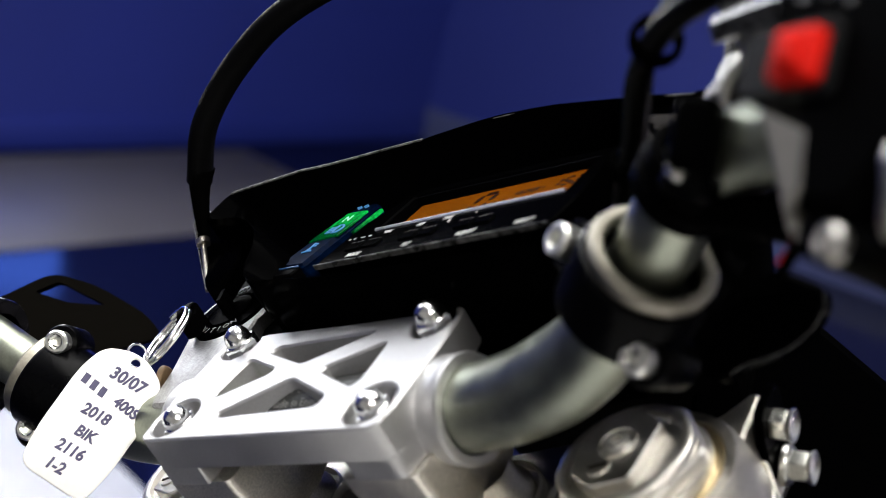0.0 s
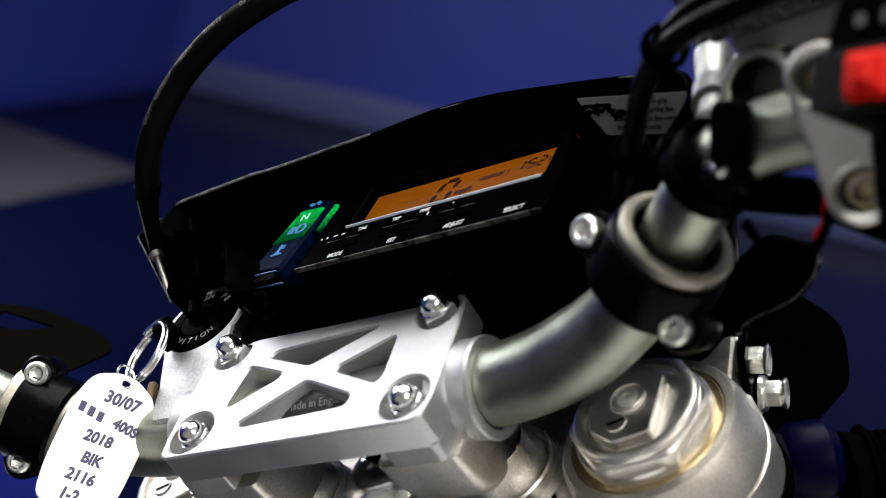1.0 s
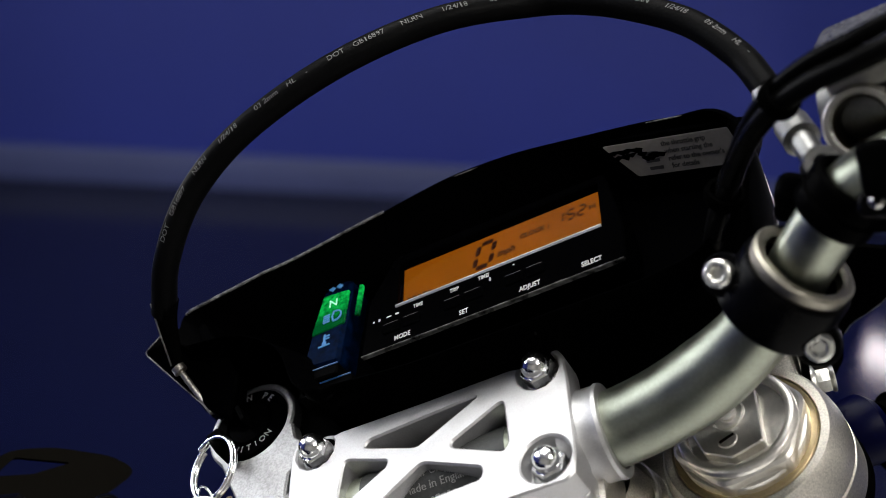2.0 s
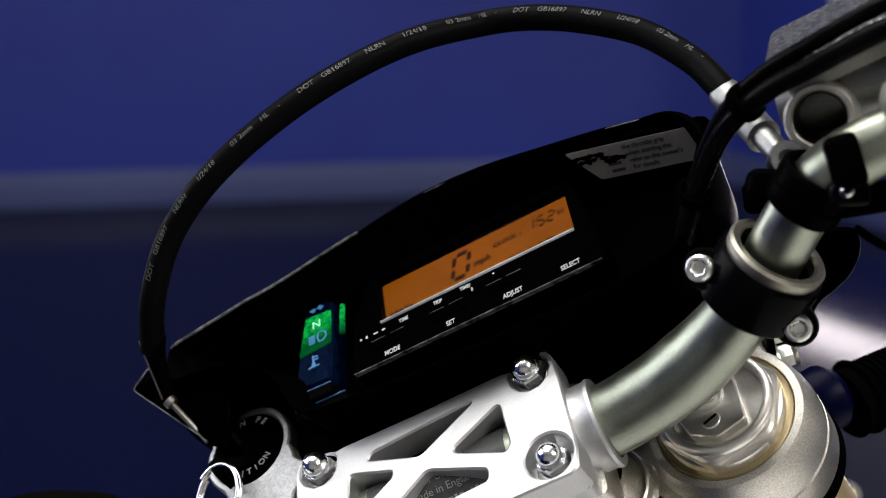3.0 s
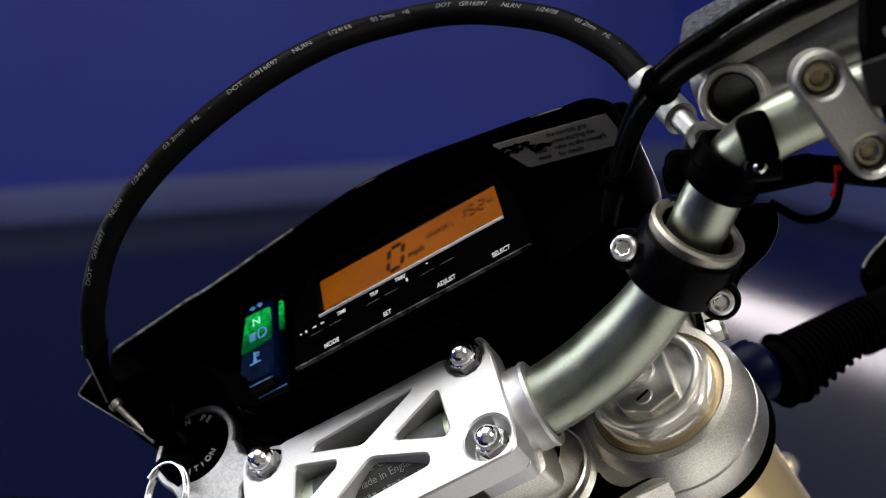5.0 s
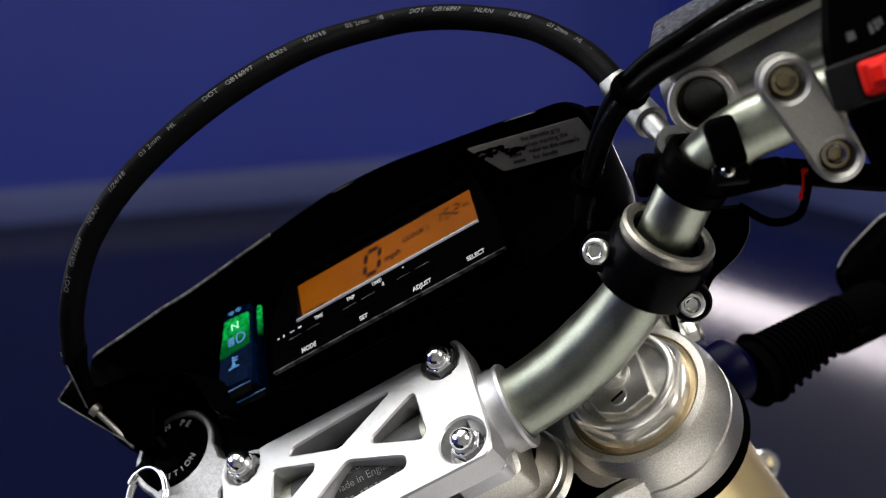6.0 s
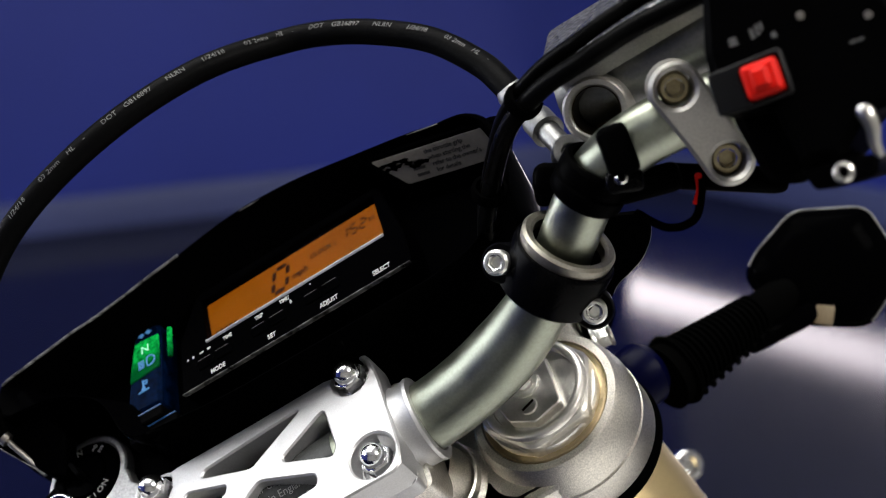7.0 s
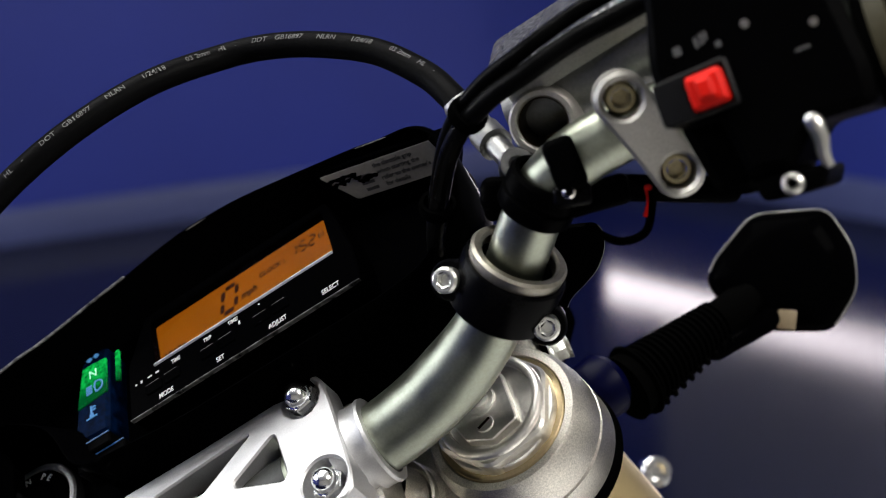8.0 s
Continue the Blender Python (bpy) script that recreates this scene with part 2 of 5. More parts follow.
def lathe(profile, m=None, n=40, bm=None):
    """Turn (radius, height) pairs about the z axis of m."""
    bm = bm or bmesh.new()
    m = m or Matrix.Identity(4)
    rings = []
    for r, h in profile:
        if r < 1e-6:
            rings.append([bm.verts.new(m @ Vector((0, 0, h)))])
        else:
            rings.append([bm.verts.new(m @ Vector((r * math.cos(2 * math.pi * k / n), r * math.sin(2 * math.pi * k / n), h))) for k in range(n)])
    for a, b in zip(rings, rings[1:]):
        for k in range(n):
            q = (k + 1) % n
            if len(a) == 1 and len(b) > 1:
                bm.faces.new((a[0], b[q], b[k]))
            elif len(b) == 1 and len(a) > 1:
                bm.faces.new((a[k], a[q], b[0]))
            elif len(a) > 1:
                bm.faces.new((a[k], a[q], b[q], b[k]))
    return bm


def smooth_path(points, steps=10):
    """A smooth curve through the points."""
    p = [Vector(q) for q in points]
    p = [2 * p[0] - p[1]] + p + [2 * p[-1] - p[-2]]
    out = []
    for i in range(1, len(p) - 2):
        a, b, c, d = p[i - 1:i + 3]
        for k in range(steps):
            w = k / steps
            out.append(0.5 * (2 * b + (c - a) * w + (2 * a - 5 * b + 4 * c - d) * w * w + (3 * b - a - 3 * c + d) * w ** 3))
    out.append(p[-2])
    return out


def sweep(path, radius, n=20, bm=None, ribs=0, depth=0.0, caps=True):
    """A tube along the path; radius may be a number or a function of the share of its length."""
    bm = bm or bmesh.new()
    normal = None
    rings = []
    for i, p in enumerate(path):
        t = (path[min(i + 1, len(path) - 1)] - path[max(i - 1, 0)]).normalized()
        if normal is None:
            normal = basis(t).col[0].copy()
        normal = (normal - t * normal.dot(t)).normalized()
        side = t.cross(normal)
        r = radius(i / (len(path) - 1)) if callable(radius) else radius
        ring = []
        for k in range(n):
            a = 2 * math.pi * k / n
            rr = r - (depth if ribs and (k % 2) else 0)
            ring.append(bm.verts.new(p + (normal * math.cos(a) + side * math.sin(a)) * rr))
        rings.append(ring)
    for a, b in zip(rings, rings[1:]):
        for k in range(n):
            q = (k + 1) % n
            bm.faces.new((a[k], a[q], b[q], b[k]))
    if caps:
        bm.faces.new(list(reversed(rings[0])))
        bm.faces.new(rings[-1])
    return bm


def box(size, m=None, bevel=0.0, seg=2, bm=None):
    bm2 = bmesh.new()
    bmesh.ops.create_cube(bm2, size=1.0)
    bmesh.ops.scale(bm2, vec=size, verts=bm2.verts)
    if bevel:
        bmesh.ops.bevel(bm2, geom=bm2.edges[:], offset=bevel, segments=seg, profile=0.5, affect="EDGES")
    bmesh.ops.transform(bm2, matrix=m or Matrix.Identity(4), verts=bm2.verts)
    return joined(bm, bm2)


def joined(bm, extra):
    if bm is None:
        return extra
    me = bpy.data.meshes.new("t")
    extra.to_mesh(me)
    extra.free()
    bm.from_mesh(me)
    bpy.data.meshes.remove(me)
    return bm


def rounded(points, radius, seg=4):
    """The outline with its corners rounded; radius a number or one a corner."""
    n = len(points)
    out = []
    for i in range(n):
        r = radius[i] if isinstance(radius, (list, tuple)) else radius
        p, a, b = Vector(points[i]), Vector(points[i - 1]), Vector(points[(i + 1) % n])
        da, db = (a - p), (b - p)
        cut = min(r, da.length * 0.45, db.length * 0.45)
        s, e = p + da.normalized() * cut, p + db.normalized() * cut
        if r <= 0:
            out.append(p)
            continue
        for k in range(seg + 1):
            w = k / seg
            out.append(s * (1 - w) ** 2 + p * 2 * w * (1 - w) + e * w * w)
    return out


def slab(outline, z0, z1, holes=(), m=None, bevel=0.0, bm=None):
    """A flat plate between z0 and z1 with holes through it; bevel softens the upper rim."""
    bm2 = bmesh.new()
    m = m or Matrix.Identity(4)
    loops = [list(outline)] + [list(h) for h in holes]
    edges = []
    tops, bots = [], []

    def inset(loop, d, sign):
        n = len(loop)
        area2 = sum(loop[i].x * loop[(i + 1) % n].y - loop[(i + 1) % n].x * loop[i].y for i in range(n))
        s = (1 if area2 > 0 else -1) * sign
        res = []
        for i in range(n):
            t = (loop[(i + 1) % n] - loop[i - 1])
            t = t.normalized() if t.length > 1e-9 else Vector((1, 0))
            res.append(loop[i] + Vector((-t.y, t.x)) * s * d)
        return res

    for j, loop in enumerate(loops):
        loop = [Vector(q[:2]) for q in loop]
        top = [bm2.verts.new((*q, z1)) for q in (inset(loop, bevel, 1 if j == 0 else -1) if bevel else loop)]
        mid = [bm2.verts.new((*q, z1 - bevel)) for q in loop] if bevel else top
        bot = [bm2.verts.new((*q, z0)) for q in loop]
        n = len(loop)
        tops.append([bm2.edges.new((top[i], top[(i + 1) % n])) for i in range(n)])
        bots.append([bm2.edges.new((bot[i], bot[(i + 1) % n])) for i in range(n)])
        for i in range(n):
            k = (i + 1) % n
            if bevel:
                bm2.faces.new((top[i], top[k], mid[k], mid[i]))
            bm2.faces.new((mid[i], mid[k], bot[k], bot[i]))
    for group in (tops, bots):
        bmesh.ops.triangle_fill(bm2, edges=[e for g in group for e in g], use_beauty=True, use_dissolve=False)
    bmesh.ops.transform(bm2, matrix=m, verts=bm2.verts)
    return joined(bm, bm2)


def circle(cx, cy, r, n=28, a0=0.0, a1=360.0):
    full = abs(a1 - a0) >= 360
    k = n if full else n - 1
    return [Vector((cx + r * math.cos(radians(a0 + (a1 - a0) * i / k)), cy + r * math.sin(radians(a0 + (a1 - a0) * i / k)))) for i in range(n)]


def hexagon(r, turn=0.0):
    return [Vector((r * math.cos(radians(60 * i + turn)), r * math.sin(radians(60 * i + turn)))) for i in range(6)]


def writing(text, size, m, mat, parent, name="lettering", align="CENTER", thick=0.00006, slant=0.0, label="", narrow=1.0, bold=0.0):
    cu = bpy.data.curves.new(name, "FONT")
    cu.body, cu.size, cu.align_x, cu.align_y, cu.extrude, cu.shear = text, size, align, "CENTER", thick, slant
    cu.resolution_u, cu.offset = 3, bold
    tmp = new(name, cu)
    bpy.context.view_layer.update()
    me = bpy.data.meshes.new_from_object(tmp.evaluated_get(bpy.context.evaluated_depsgraph_get()))
    bpy.data.objects.remove(tmp)
    bpy.data.curves.remove(cu)
    me.transform(m @ Matrix.Diagonal((narrow, 1, 1, 1)))
    me.materials.clear()
    me.materials.append(mat)
    me.name = name
    ob = new(name, me)
    ob.parent = parent
    tagged(ob, label, kind="stuff")
    return ob


def bars(cells, m, mat, parent, name="fine_print", thick=0.0001):
    """Plain strokes for writing too small to read: (x, y, width, height) each."""
    bm = bmesh.new()
    for x, y, w, h in cells:
        box((w, h, thick), m @ Matrix.Translation((x, y, 0)), bm=bm)
    return tagged(part(name, bm, mat, parent, smooth=0), kind="stuff")


def flange_bolt(name, place, axis, mat, parent, r=0.0062, flange=0.0088, h=0.007, label=""):
    """A flanged hexagon head with a domed top."""
    m = at(place, axis)
    bm = lathe([(0, -0.002), (flange, -0.002), (flange, -0.0008), (flange * 0.93, 0.0002), (r * 1.0, 0.0012)], m, 28)
    slab(hexagon(r * 1.06, 12), 0.0006, h * 0.62, m=m, bevel=0.0006, bm=bm)
    lathe([(r * 0.89, h * 0.60), (r * 0.81, h * 0.64), (r * 0.79, h * 0.84), (r * 0.64, h * 1.06), (r * 0.34, h * 1.2), (0, h * 1.25)], m, 24, bm)
    return part(name, bm, mat, parent, label)


def socket_bolt(name, place, axis, mat, parent, r=0.0055, h=0.006, label=""):
    """A round cap screw with a hexagon socket."""
    m = at(place, axis)
    bm = lathe([(r, -0.004), (r, h - 0.0008), (r - 0.0008, h), (r * 0.62, h)], m, 28)
    lathe([(r * 0.62, h), (r * 0.5, h - 0.0004), (r * 0.5, h - 0.003), (0, h - 0.003)], m, 6, bm)
    return part(name, bm, mat, parent, label)


motorcycle = new("motorcycle")
motorcycle.matrix_world = BIKE
tagged(motorcycle, "black trail motorcycle with satin silver bar clamp, leaning on its stand", "motorcycle")


def tilted(*things):
    """Lay parts built on a level face onto the instrument panel's sloping one."""
    for ob in things:
        for v in ob.data.vertices:
            dz = 1.18 * (-0.16 * (v.co.y - 0.0475) + 0.02 * (v.co.x - 0.035))
            v.co += Vector((0.4, -0.84, 1.0)) * dz

# Affine fitted to measured points; sets panel, hose and controls beside the bar clamp
FIT_WARP = Matrix(((0.9857, 0.0193, -0.0310, 0.0018), (-0.0020, 0.9783, -0.0179, -0.0020), (0.0131, 0.0422, 0.9801, 0.0038), (0, 0, 0, 1)))


def fit_warped(build):
    """Build parts and move their meshes by the fitted affine."""
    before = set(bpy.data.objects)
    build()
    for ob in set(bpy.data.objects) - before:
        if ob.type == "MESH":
            ob.data.transform(FIT_WARP)


# ---------------------------------------------------------------- room
def wall(name, a, c, label, paint):
    """An upright wall of 12 cm from a to c with its skirting and a pale rail, facing the machine."""
    a, c = Vector((*a, 0)), Vector((*c, 0))
    d = (c - a).normalized()
    out = Vector((-d.y, d.x, 0))
    if out.dot(a - Vector((0, 0.5, 0))) < 0:
        out = -out
    L = (c - a).length
    m = Matrix.Translation((a + c) / 2) @ Matrix((d, out, Vector((0, 0, 1)))).transposed().to_4x4()
    w = part(name, box((L + 0.1, 0.12, 3.0), m @ Matrix.Translation((0, 0.06, 1.5))), paint, None, smooth=0)
    tagged(w, label, "wall", kind="structure")
    strips = [(0.06, 0.12, 0.014, "baseboard", "pale skirting board along the showroom wall", BAND, 0.0)]
    if name == "wall_west":
        strips = [(0.045, 0.09, 0.014, "baseboard", "blue skirting board along the showroom wall", WALL, 0.0)]
    # added pale panel, there so the floor mirrors grey rather than blue
    if name == "wall_east":
        strips.append((1.685, 2.33, 0.012, "trim", "added pale wall panel, mirrored grey in the floor", REFLECTOR, 0.40))
    for z, h, dep, nm, lab, mat, c2 in strips:
        p = part(nm, box((L - c2, dep, h), m @ Matrix.Translation((c2 / 2, -dep / 2 - 0.001, z)), 0.003), mat, None)
        tagged(p, lab, "trim", kind="structure")


def room():
    corners = [(0.48, 4.61), (2.60, 2.03), (2.60, -3.0), (-3.0, -3.0), (-3.0, 3.62)]
    names = ("wall_east", "wall_south_east", "wall_south", "wall_west", "wall_north")
    for k, nm in enumerate(names):
        blue = k in (0, 3, 4)
        wall(nm, corners[k], corners[(k + 1) % 5], "deep blue painted showroom wall" if blue else "plain pale painted showroom wall", WALL if blue else GREY_WALL)
    for nm, z, mat, lab in (("floor", -0.05, FLOOR, "dark sealed showroom floor with a soft shine"), ("ceiling", 3.05, CEILING, "plain grey showroom ceiling")):
        p = part(nm, box((6.4, 8.4, 0.1), Matrix.Translation((-0.2, 0.7, z))), mat, None, smooth=0)
        tagged(p, lab, nm, kind="structure")
    # painted strip in place of a hazy reflection near the west wall
    p = part("floor_strip", box((0.62, 2.4, 0.004), Matrix.Translation((-2.62, 1.5, 0.0021)), 0.001), HAZE_STRIP, None)
    tagged(p, "grey-brown strip painted for the hazy reflection on the floor", "floor", kind="structure")
    # out of view, added to reflect light up onto fork and bar
    p = part("floor_strip", box((2.3, 3.2, 0.004), Matrix.Translation((1.40, -1.10, 0.0021)), 0.001), BOUNCE, None)
    tagged(p, "unseen pale bounce panel on the floor beside the machine", "floor", kind="structure")
    # outline of the pool of light painted on the floor
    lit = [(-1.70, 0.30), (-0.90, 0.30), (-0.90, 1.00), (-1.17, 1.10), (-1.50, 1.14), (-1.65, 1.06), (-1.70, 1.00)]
    p = part("floor_strip", slab([Vector(q) for q in lit], 0.0001, 0.0041, bevel=0.001), LIT_FLOOR, None)
    tagged(p, "floor patch painted pale as a pool of light", "floor", kind="structure")


room()


# ---------------------------------------------------------------- upper bar clamp
PT = 0.0012          # top of the clamp plate
BAR_Y, BAR_Z = -0.0022, -0.0161


def bar_clamp():
    h1 = [(0.0214, 0.0172), (-0.0215, 0.0146), (-0.0235, 0.0122), (-0.0030, 0.0044)]
    h2 = [(0.0302, 0.0112), (0.0104, 0.0012), (0.0106, -0.0010), (0.0290, -0.0096), (0.0310, -0.0072)]
    h3 = [(0.0212, -0.0132), (0.0206, -0.0176), (-0.0215, -0.0196), (-0.0235, -0.0178), (-0.0010, -0.0030)]
    h4 = [(-0.0312, 0.0095), (-0.0142, 0.0030), (-0.0150, 0.0006), (-0.0318, -0.0092), (-0.0338, -0.0070)]
    holes = [rounded(h, 0.0024, 4) for h in (h1, h2, h3, h4)]
    bores = [circle(x, -0.0185, 0.0089, 30) for x in (-0.0435, 0.0435)]
    half = [Vector(p) for p in ((0.0, -0.0292), (0.0495, -0.0292), (0.0528, -0.0270), (0.0540, -0.0200), (0.0540, 0.0100), (0.0534, 0.0190))]
    half += [Vector((0.0435 + 0.0099 * math.cos(radians(t)), 0.0185 + 0.0099 * math.sin(radians(t)))) for t in (20, 36, 52)]
    half += [Vector((0.0435 + 0.0078 * math.cos(radians(t)), 0.0185 + 0.0078 * math.sin(radians(t)))) for t in (48, 20, -10, -40, -70, -100, -130, -160, 170, 150)]
    half += [Vector((0.0330, 0.0232)), Vector((0.0, 0.0228))]
    outline = half + [Vector((-p.x, p.y)) for p in reversed(half[1:-1])]
    bm = slab(outline, -0.0108, PT, holes + bores, bevel=0.0007)
    clamp = part("bar_clamp", bm, ALU, motorcycle, "satin aluminium upper bar clamp with cross-shaped webs", 35)
    for s in (-1, 1):
        # thick end block with its flared rim round the bar
        block = rounded([(s * 0.0325, -0.0289), (s * 0.0532, -0.0289), (s * 0.0536, 0.0150), (s * 0.0500, 0.0215), (s * 0.0325, 0.0215)], [0.001, 0.004, 0.004, 0.005, 0.001], 4)
        part("end_block", slab(block, -0.0180, -0.0107, [], bevel=0.0002), ALU, clamp)
        m = at((s * 0.0465, BAR_Y, BAR_Z), (s, 0, 0), (0, 0, 1))
        prof = [(0.0120, 0.0), (0.0172, 0.0), (0.0172, 0.0050), (0.0166, 0.0066), (0.0160, 0.0084), (0.0161, 0.0128), (0.0166, 0.0140), (0.0163, 0.0152), (0.0150, 0.0156), (0.0133, 0.0154), (0.0133, 0.004)]
        part("saddle", lathe(prof, m, 56), ALU, clamp, smooth=28)
        # floors of the bolt recesses
        for y, z, r in ((-0.0185, -0.0076, 0.0090), (0.0185, -0.0042, 0.0098)):
            part("recess_floor", lathe([(0.0, z), (r, z), (r, z - 0.0030), (0, z - 0.0030)], Matrix.Translation((s * 0.0435, y, 0)), 30), ALU, clamp)
        for y, z in ((-0.0185, -0.0058), (0.0186, -0.0026)):
            flange_bolt("bolt", (s * 0.0435, y, z), (0, 0, 1), CHROME, clamp, r=0.0058, flange=0.0078, h=0.0088, label="bright domed flange bolt")
        # lower holder with its tapered foot
        bm = bmesh.new()
        tiers = []
        for z, wx, wy, r in ((-0.0183, 0.0152, 0.0247, 0.003), (-0.0240, 0.0152, 0.0243, 0.003), (-0.0310, 0.0151, 0.0232, 0.0035), (-0.0385, 0.0147, 0.0208, 0.005), (-0.0440, 0.0136, 0.0172, 0.008), (-0.0475, 0.0118, 0.0135, 0.0115)):
            tiers.append([bm.verts.new((s * 0.0400 + q.x, q.y - 0.0030, z)) for q in rounded([(-wx, -wy), (wx, -wy), (wx, wy), (-wx, wy)], r, 5)])
        for t0, t1 in zip(tiers, tiers[1:]):
            for k in range(len(t0)):
                bm.faces.new((t0[k], t0[(k + 1) % len(t0)], t1[(k + 1) % len(t0)], t1[k]))
        bm.faces.new(tiers[0])
        bm.faces.new(list(reversed(tiers[-1])))
        lathe([(0.0135, -0.0420), (0.0140, -0.0500), (0.0165, -0.0530), (0.0165, -0.0570), (0.0205, -0.0600), (0.0205, -0.0640)], Matrix.Translation((s * 0.0430, -0.001, 0)), 40, bm)
        part("bar_holder", bm, CAST, clamp, "cast aluminium lower bar holder")
        bm = lathe([(0.0185, -0.0528), (0.0192, -0.0535), (0.0192, -0.0572), (0.0180, -0.0580), (0.0120, -0.0580)], Matrix.Translation((s * 0.0430, -0.001, 0)), 40)
        part("holder_washer", bm, POLISHED, clamp)
    return clamp


bar_clamp()


# ---------------------------------------------------------------- handlebar
def bar_line(s):
    """One half of the bar from its middle outwards: straight, a wide bend, a rise and a bend back to the grip."""
    pts = [Vector((x, BAR_Y, BAR_Z)) for x in (0.0, 0.030, 0.0520)]
    d = Vector((0.7025, 0.0594, 0.7092)).normalized()
    n = (d - Vector((d.x, 0, 0))).normalized()
    for k in range(1, 7):
        a = math.acos(d.x) * k / 6
        pts.append(Vector((0.0531, BAR_Y, BAR_Z)) + 0.1125 * (Vector((1, 0, 0)) * math.sin(a) + n * (1 - math.cos(a))))
    pts.append(pts[-1] + d * 0.012)
    pts += [Vector(p) for p in ((0.1560, 0.0026, 0.0392), (0.1680, 0.0030, 0.0452), (0.1820, 0.0022, 0.0475), (0.2000, 0.0000, 0.0468), (0.2300, -0.0065, 0.0462), (0.2600, -0.0140, 0.0475), (0.3100, -0.0295, 0.0505), (0.3600, -0.0450, 0.0540))]
    return [Vector((s * p.x, p.y, p.z - (0.008 * min(1, max(0, (p.x - 0.060) / 0.055)) if s < 0 else 0))) for p in pts]


BAR_R = 0.0129        # in the clamp; the bar tapers to BAR_END at the controls
BAR_END = 0.0099


def bar_radius(k):
    x = abs(k - 0.5) * 2
    return BAR_R + (BAR_END - BAR_R) * min(1, max(0, (x - 0.30) / 0.18))


bm = sweep(smooth_path(list(reversed(bar_line(-1)))[:-1] + bar_line(1), 6), bar_radius, 32)
handlebar = part("handlebar", bm, TUBE, motorcycle, "grey-green anodised bent tube handlebar")
bm = sweep([Vector((-0.0275, BAR_Y, BAR_Z)), Vector((0.0, BAR_Y, BAR_Z)), Vector((0.0275, BAR_Y, BAR_Z))], BAR_R + 0.0003, 32)
part("bar_sleeve", bm, SLEEVE, handlebar, "dark sleeve with pale print round the bar's middle")
for text, y0, size in (("Made in England", 28, 0.0040), ("under US patent", 8, 0.0036), ("", 50, 0.0050)):
    a = radians(y0)
    n0 = Vector((0, -math.sin(a), math.cos(a)))
    up0 = Vector((0, math.cos(a), math.sin(a)))
    m0 = Matrix.Translation(Vector((0.002, BAR_Y, BAR_Z)) + n0 * (BAR_R + 0.0004)) @ Matrix((Vector((1, 0, 0)), up0, n0)).transposed().to_4x4()
    if text:
        writing(text, size, m0, GREYPRINT, handlebar)
    else:
        bars([(-0.016 + 0.0021 * k, 0.0003 * (k % 2), 0.0011 + 0.0004 * (k % 3), 0.0020) for k in range(16) if k % 6 != 5], m0, GREYPRINT, handlebar)


def bar_dir(s):
    return Vector((0.745 * s, 0.055, 0.665)).normalized()


def split_clamp(s):
    """Black two-piece clamp round the bar with two cap screws and a bare collar in it."""
    c = Vector((0.1318, 0.0003, 0.0162)) if s > 0 else Vector((-0.1272, 0.0000, 0.0040))
    d = bar_dir(s)
    m = at(c, d, (0, -1, 0.2))
    bm = lathe([(0.0100, -0.0105), (0.0168, -0.0105), (0.0180, -0.0092), (0.0180, 0.0065), (0.0172, 0.0078), (0.0165, 0.0080), (0.0165, 0.0060), (0.0100, 0.0060)], m, 56)
    cl = part("bar_bracket", bm, ANOD, motorcycle, "black two-piece bracket clamped round the bar")
    bm = lathe([(0.0128, 0.0075), (0.0162, 0.0075), (0.0166, 0.0112), (0.0157, 0.0122), (0.0138, 0.0122), (0.0128, 0.0112)], m, 48)
    part("collar", bm, COLLAR, cl, "dull bare metal collar")
    if s < 0:
        bm = lathe([(0.0128, -0.0100), (0.0162, -0.0100), (0.0165, -0.0120), (0.0156, -0.0128), (0.0138, -0.0128), (0.0128, -0.0120)], m, 48)
        part("collar", bm, COLLAR, cl, "dull bare metal collar")
    ends = ((0.1161, 0.0003, 0.0335), (-0.14, -0.56, 0.82)), ((0.1357, -0.0186, 0.0087), (0.05, -0.74, 0.67))
    if s < 0:
        ends = ((-0.1163, 0.0036, 0.0222), (0.55, -0.62, 0.56)), ((-0.1296, -0.0186, 0.0014), (0.55, -0.62, 0.56))
    for p, ax in ends:
        ax = Vector(ax).normalized()
        p = Vector(p) - ax * 0.0044
        bm = lathe([(0.0068, -0.016), (0.0070, -0.002), (0.0062, -0.0008), (0.0, -0.0008)], at(p, ax), 28)
        part("boss", bm, ANOD, cl)
        socket_bolt("cap_screw", p, ax, CAPSCREW, cl, r=0.0044, h=0.0044, label="zinc plated cap screw")
    return cl


split_clamp(1)
split_clamp(-1)


# ---------------------------------------------------------------- top fork clamp, forks, stem nut
FX, FY, FK = 0.0955, 0.0065, 0.885        # fork legs from the stem, and their size


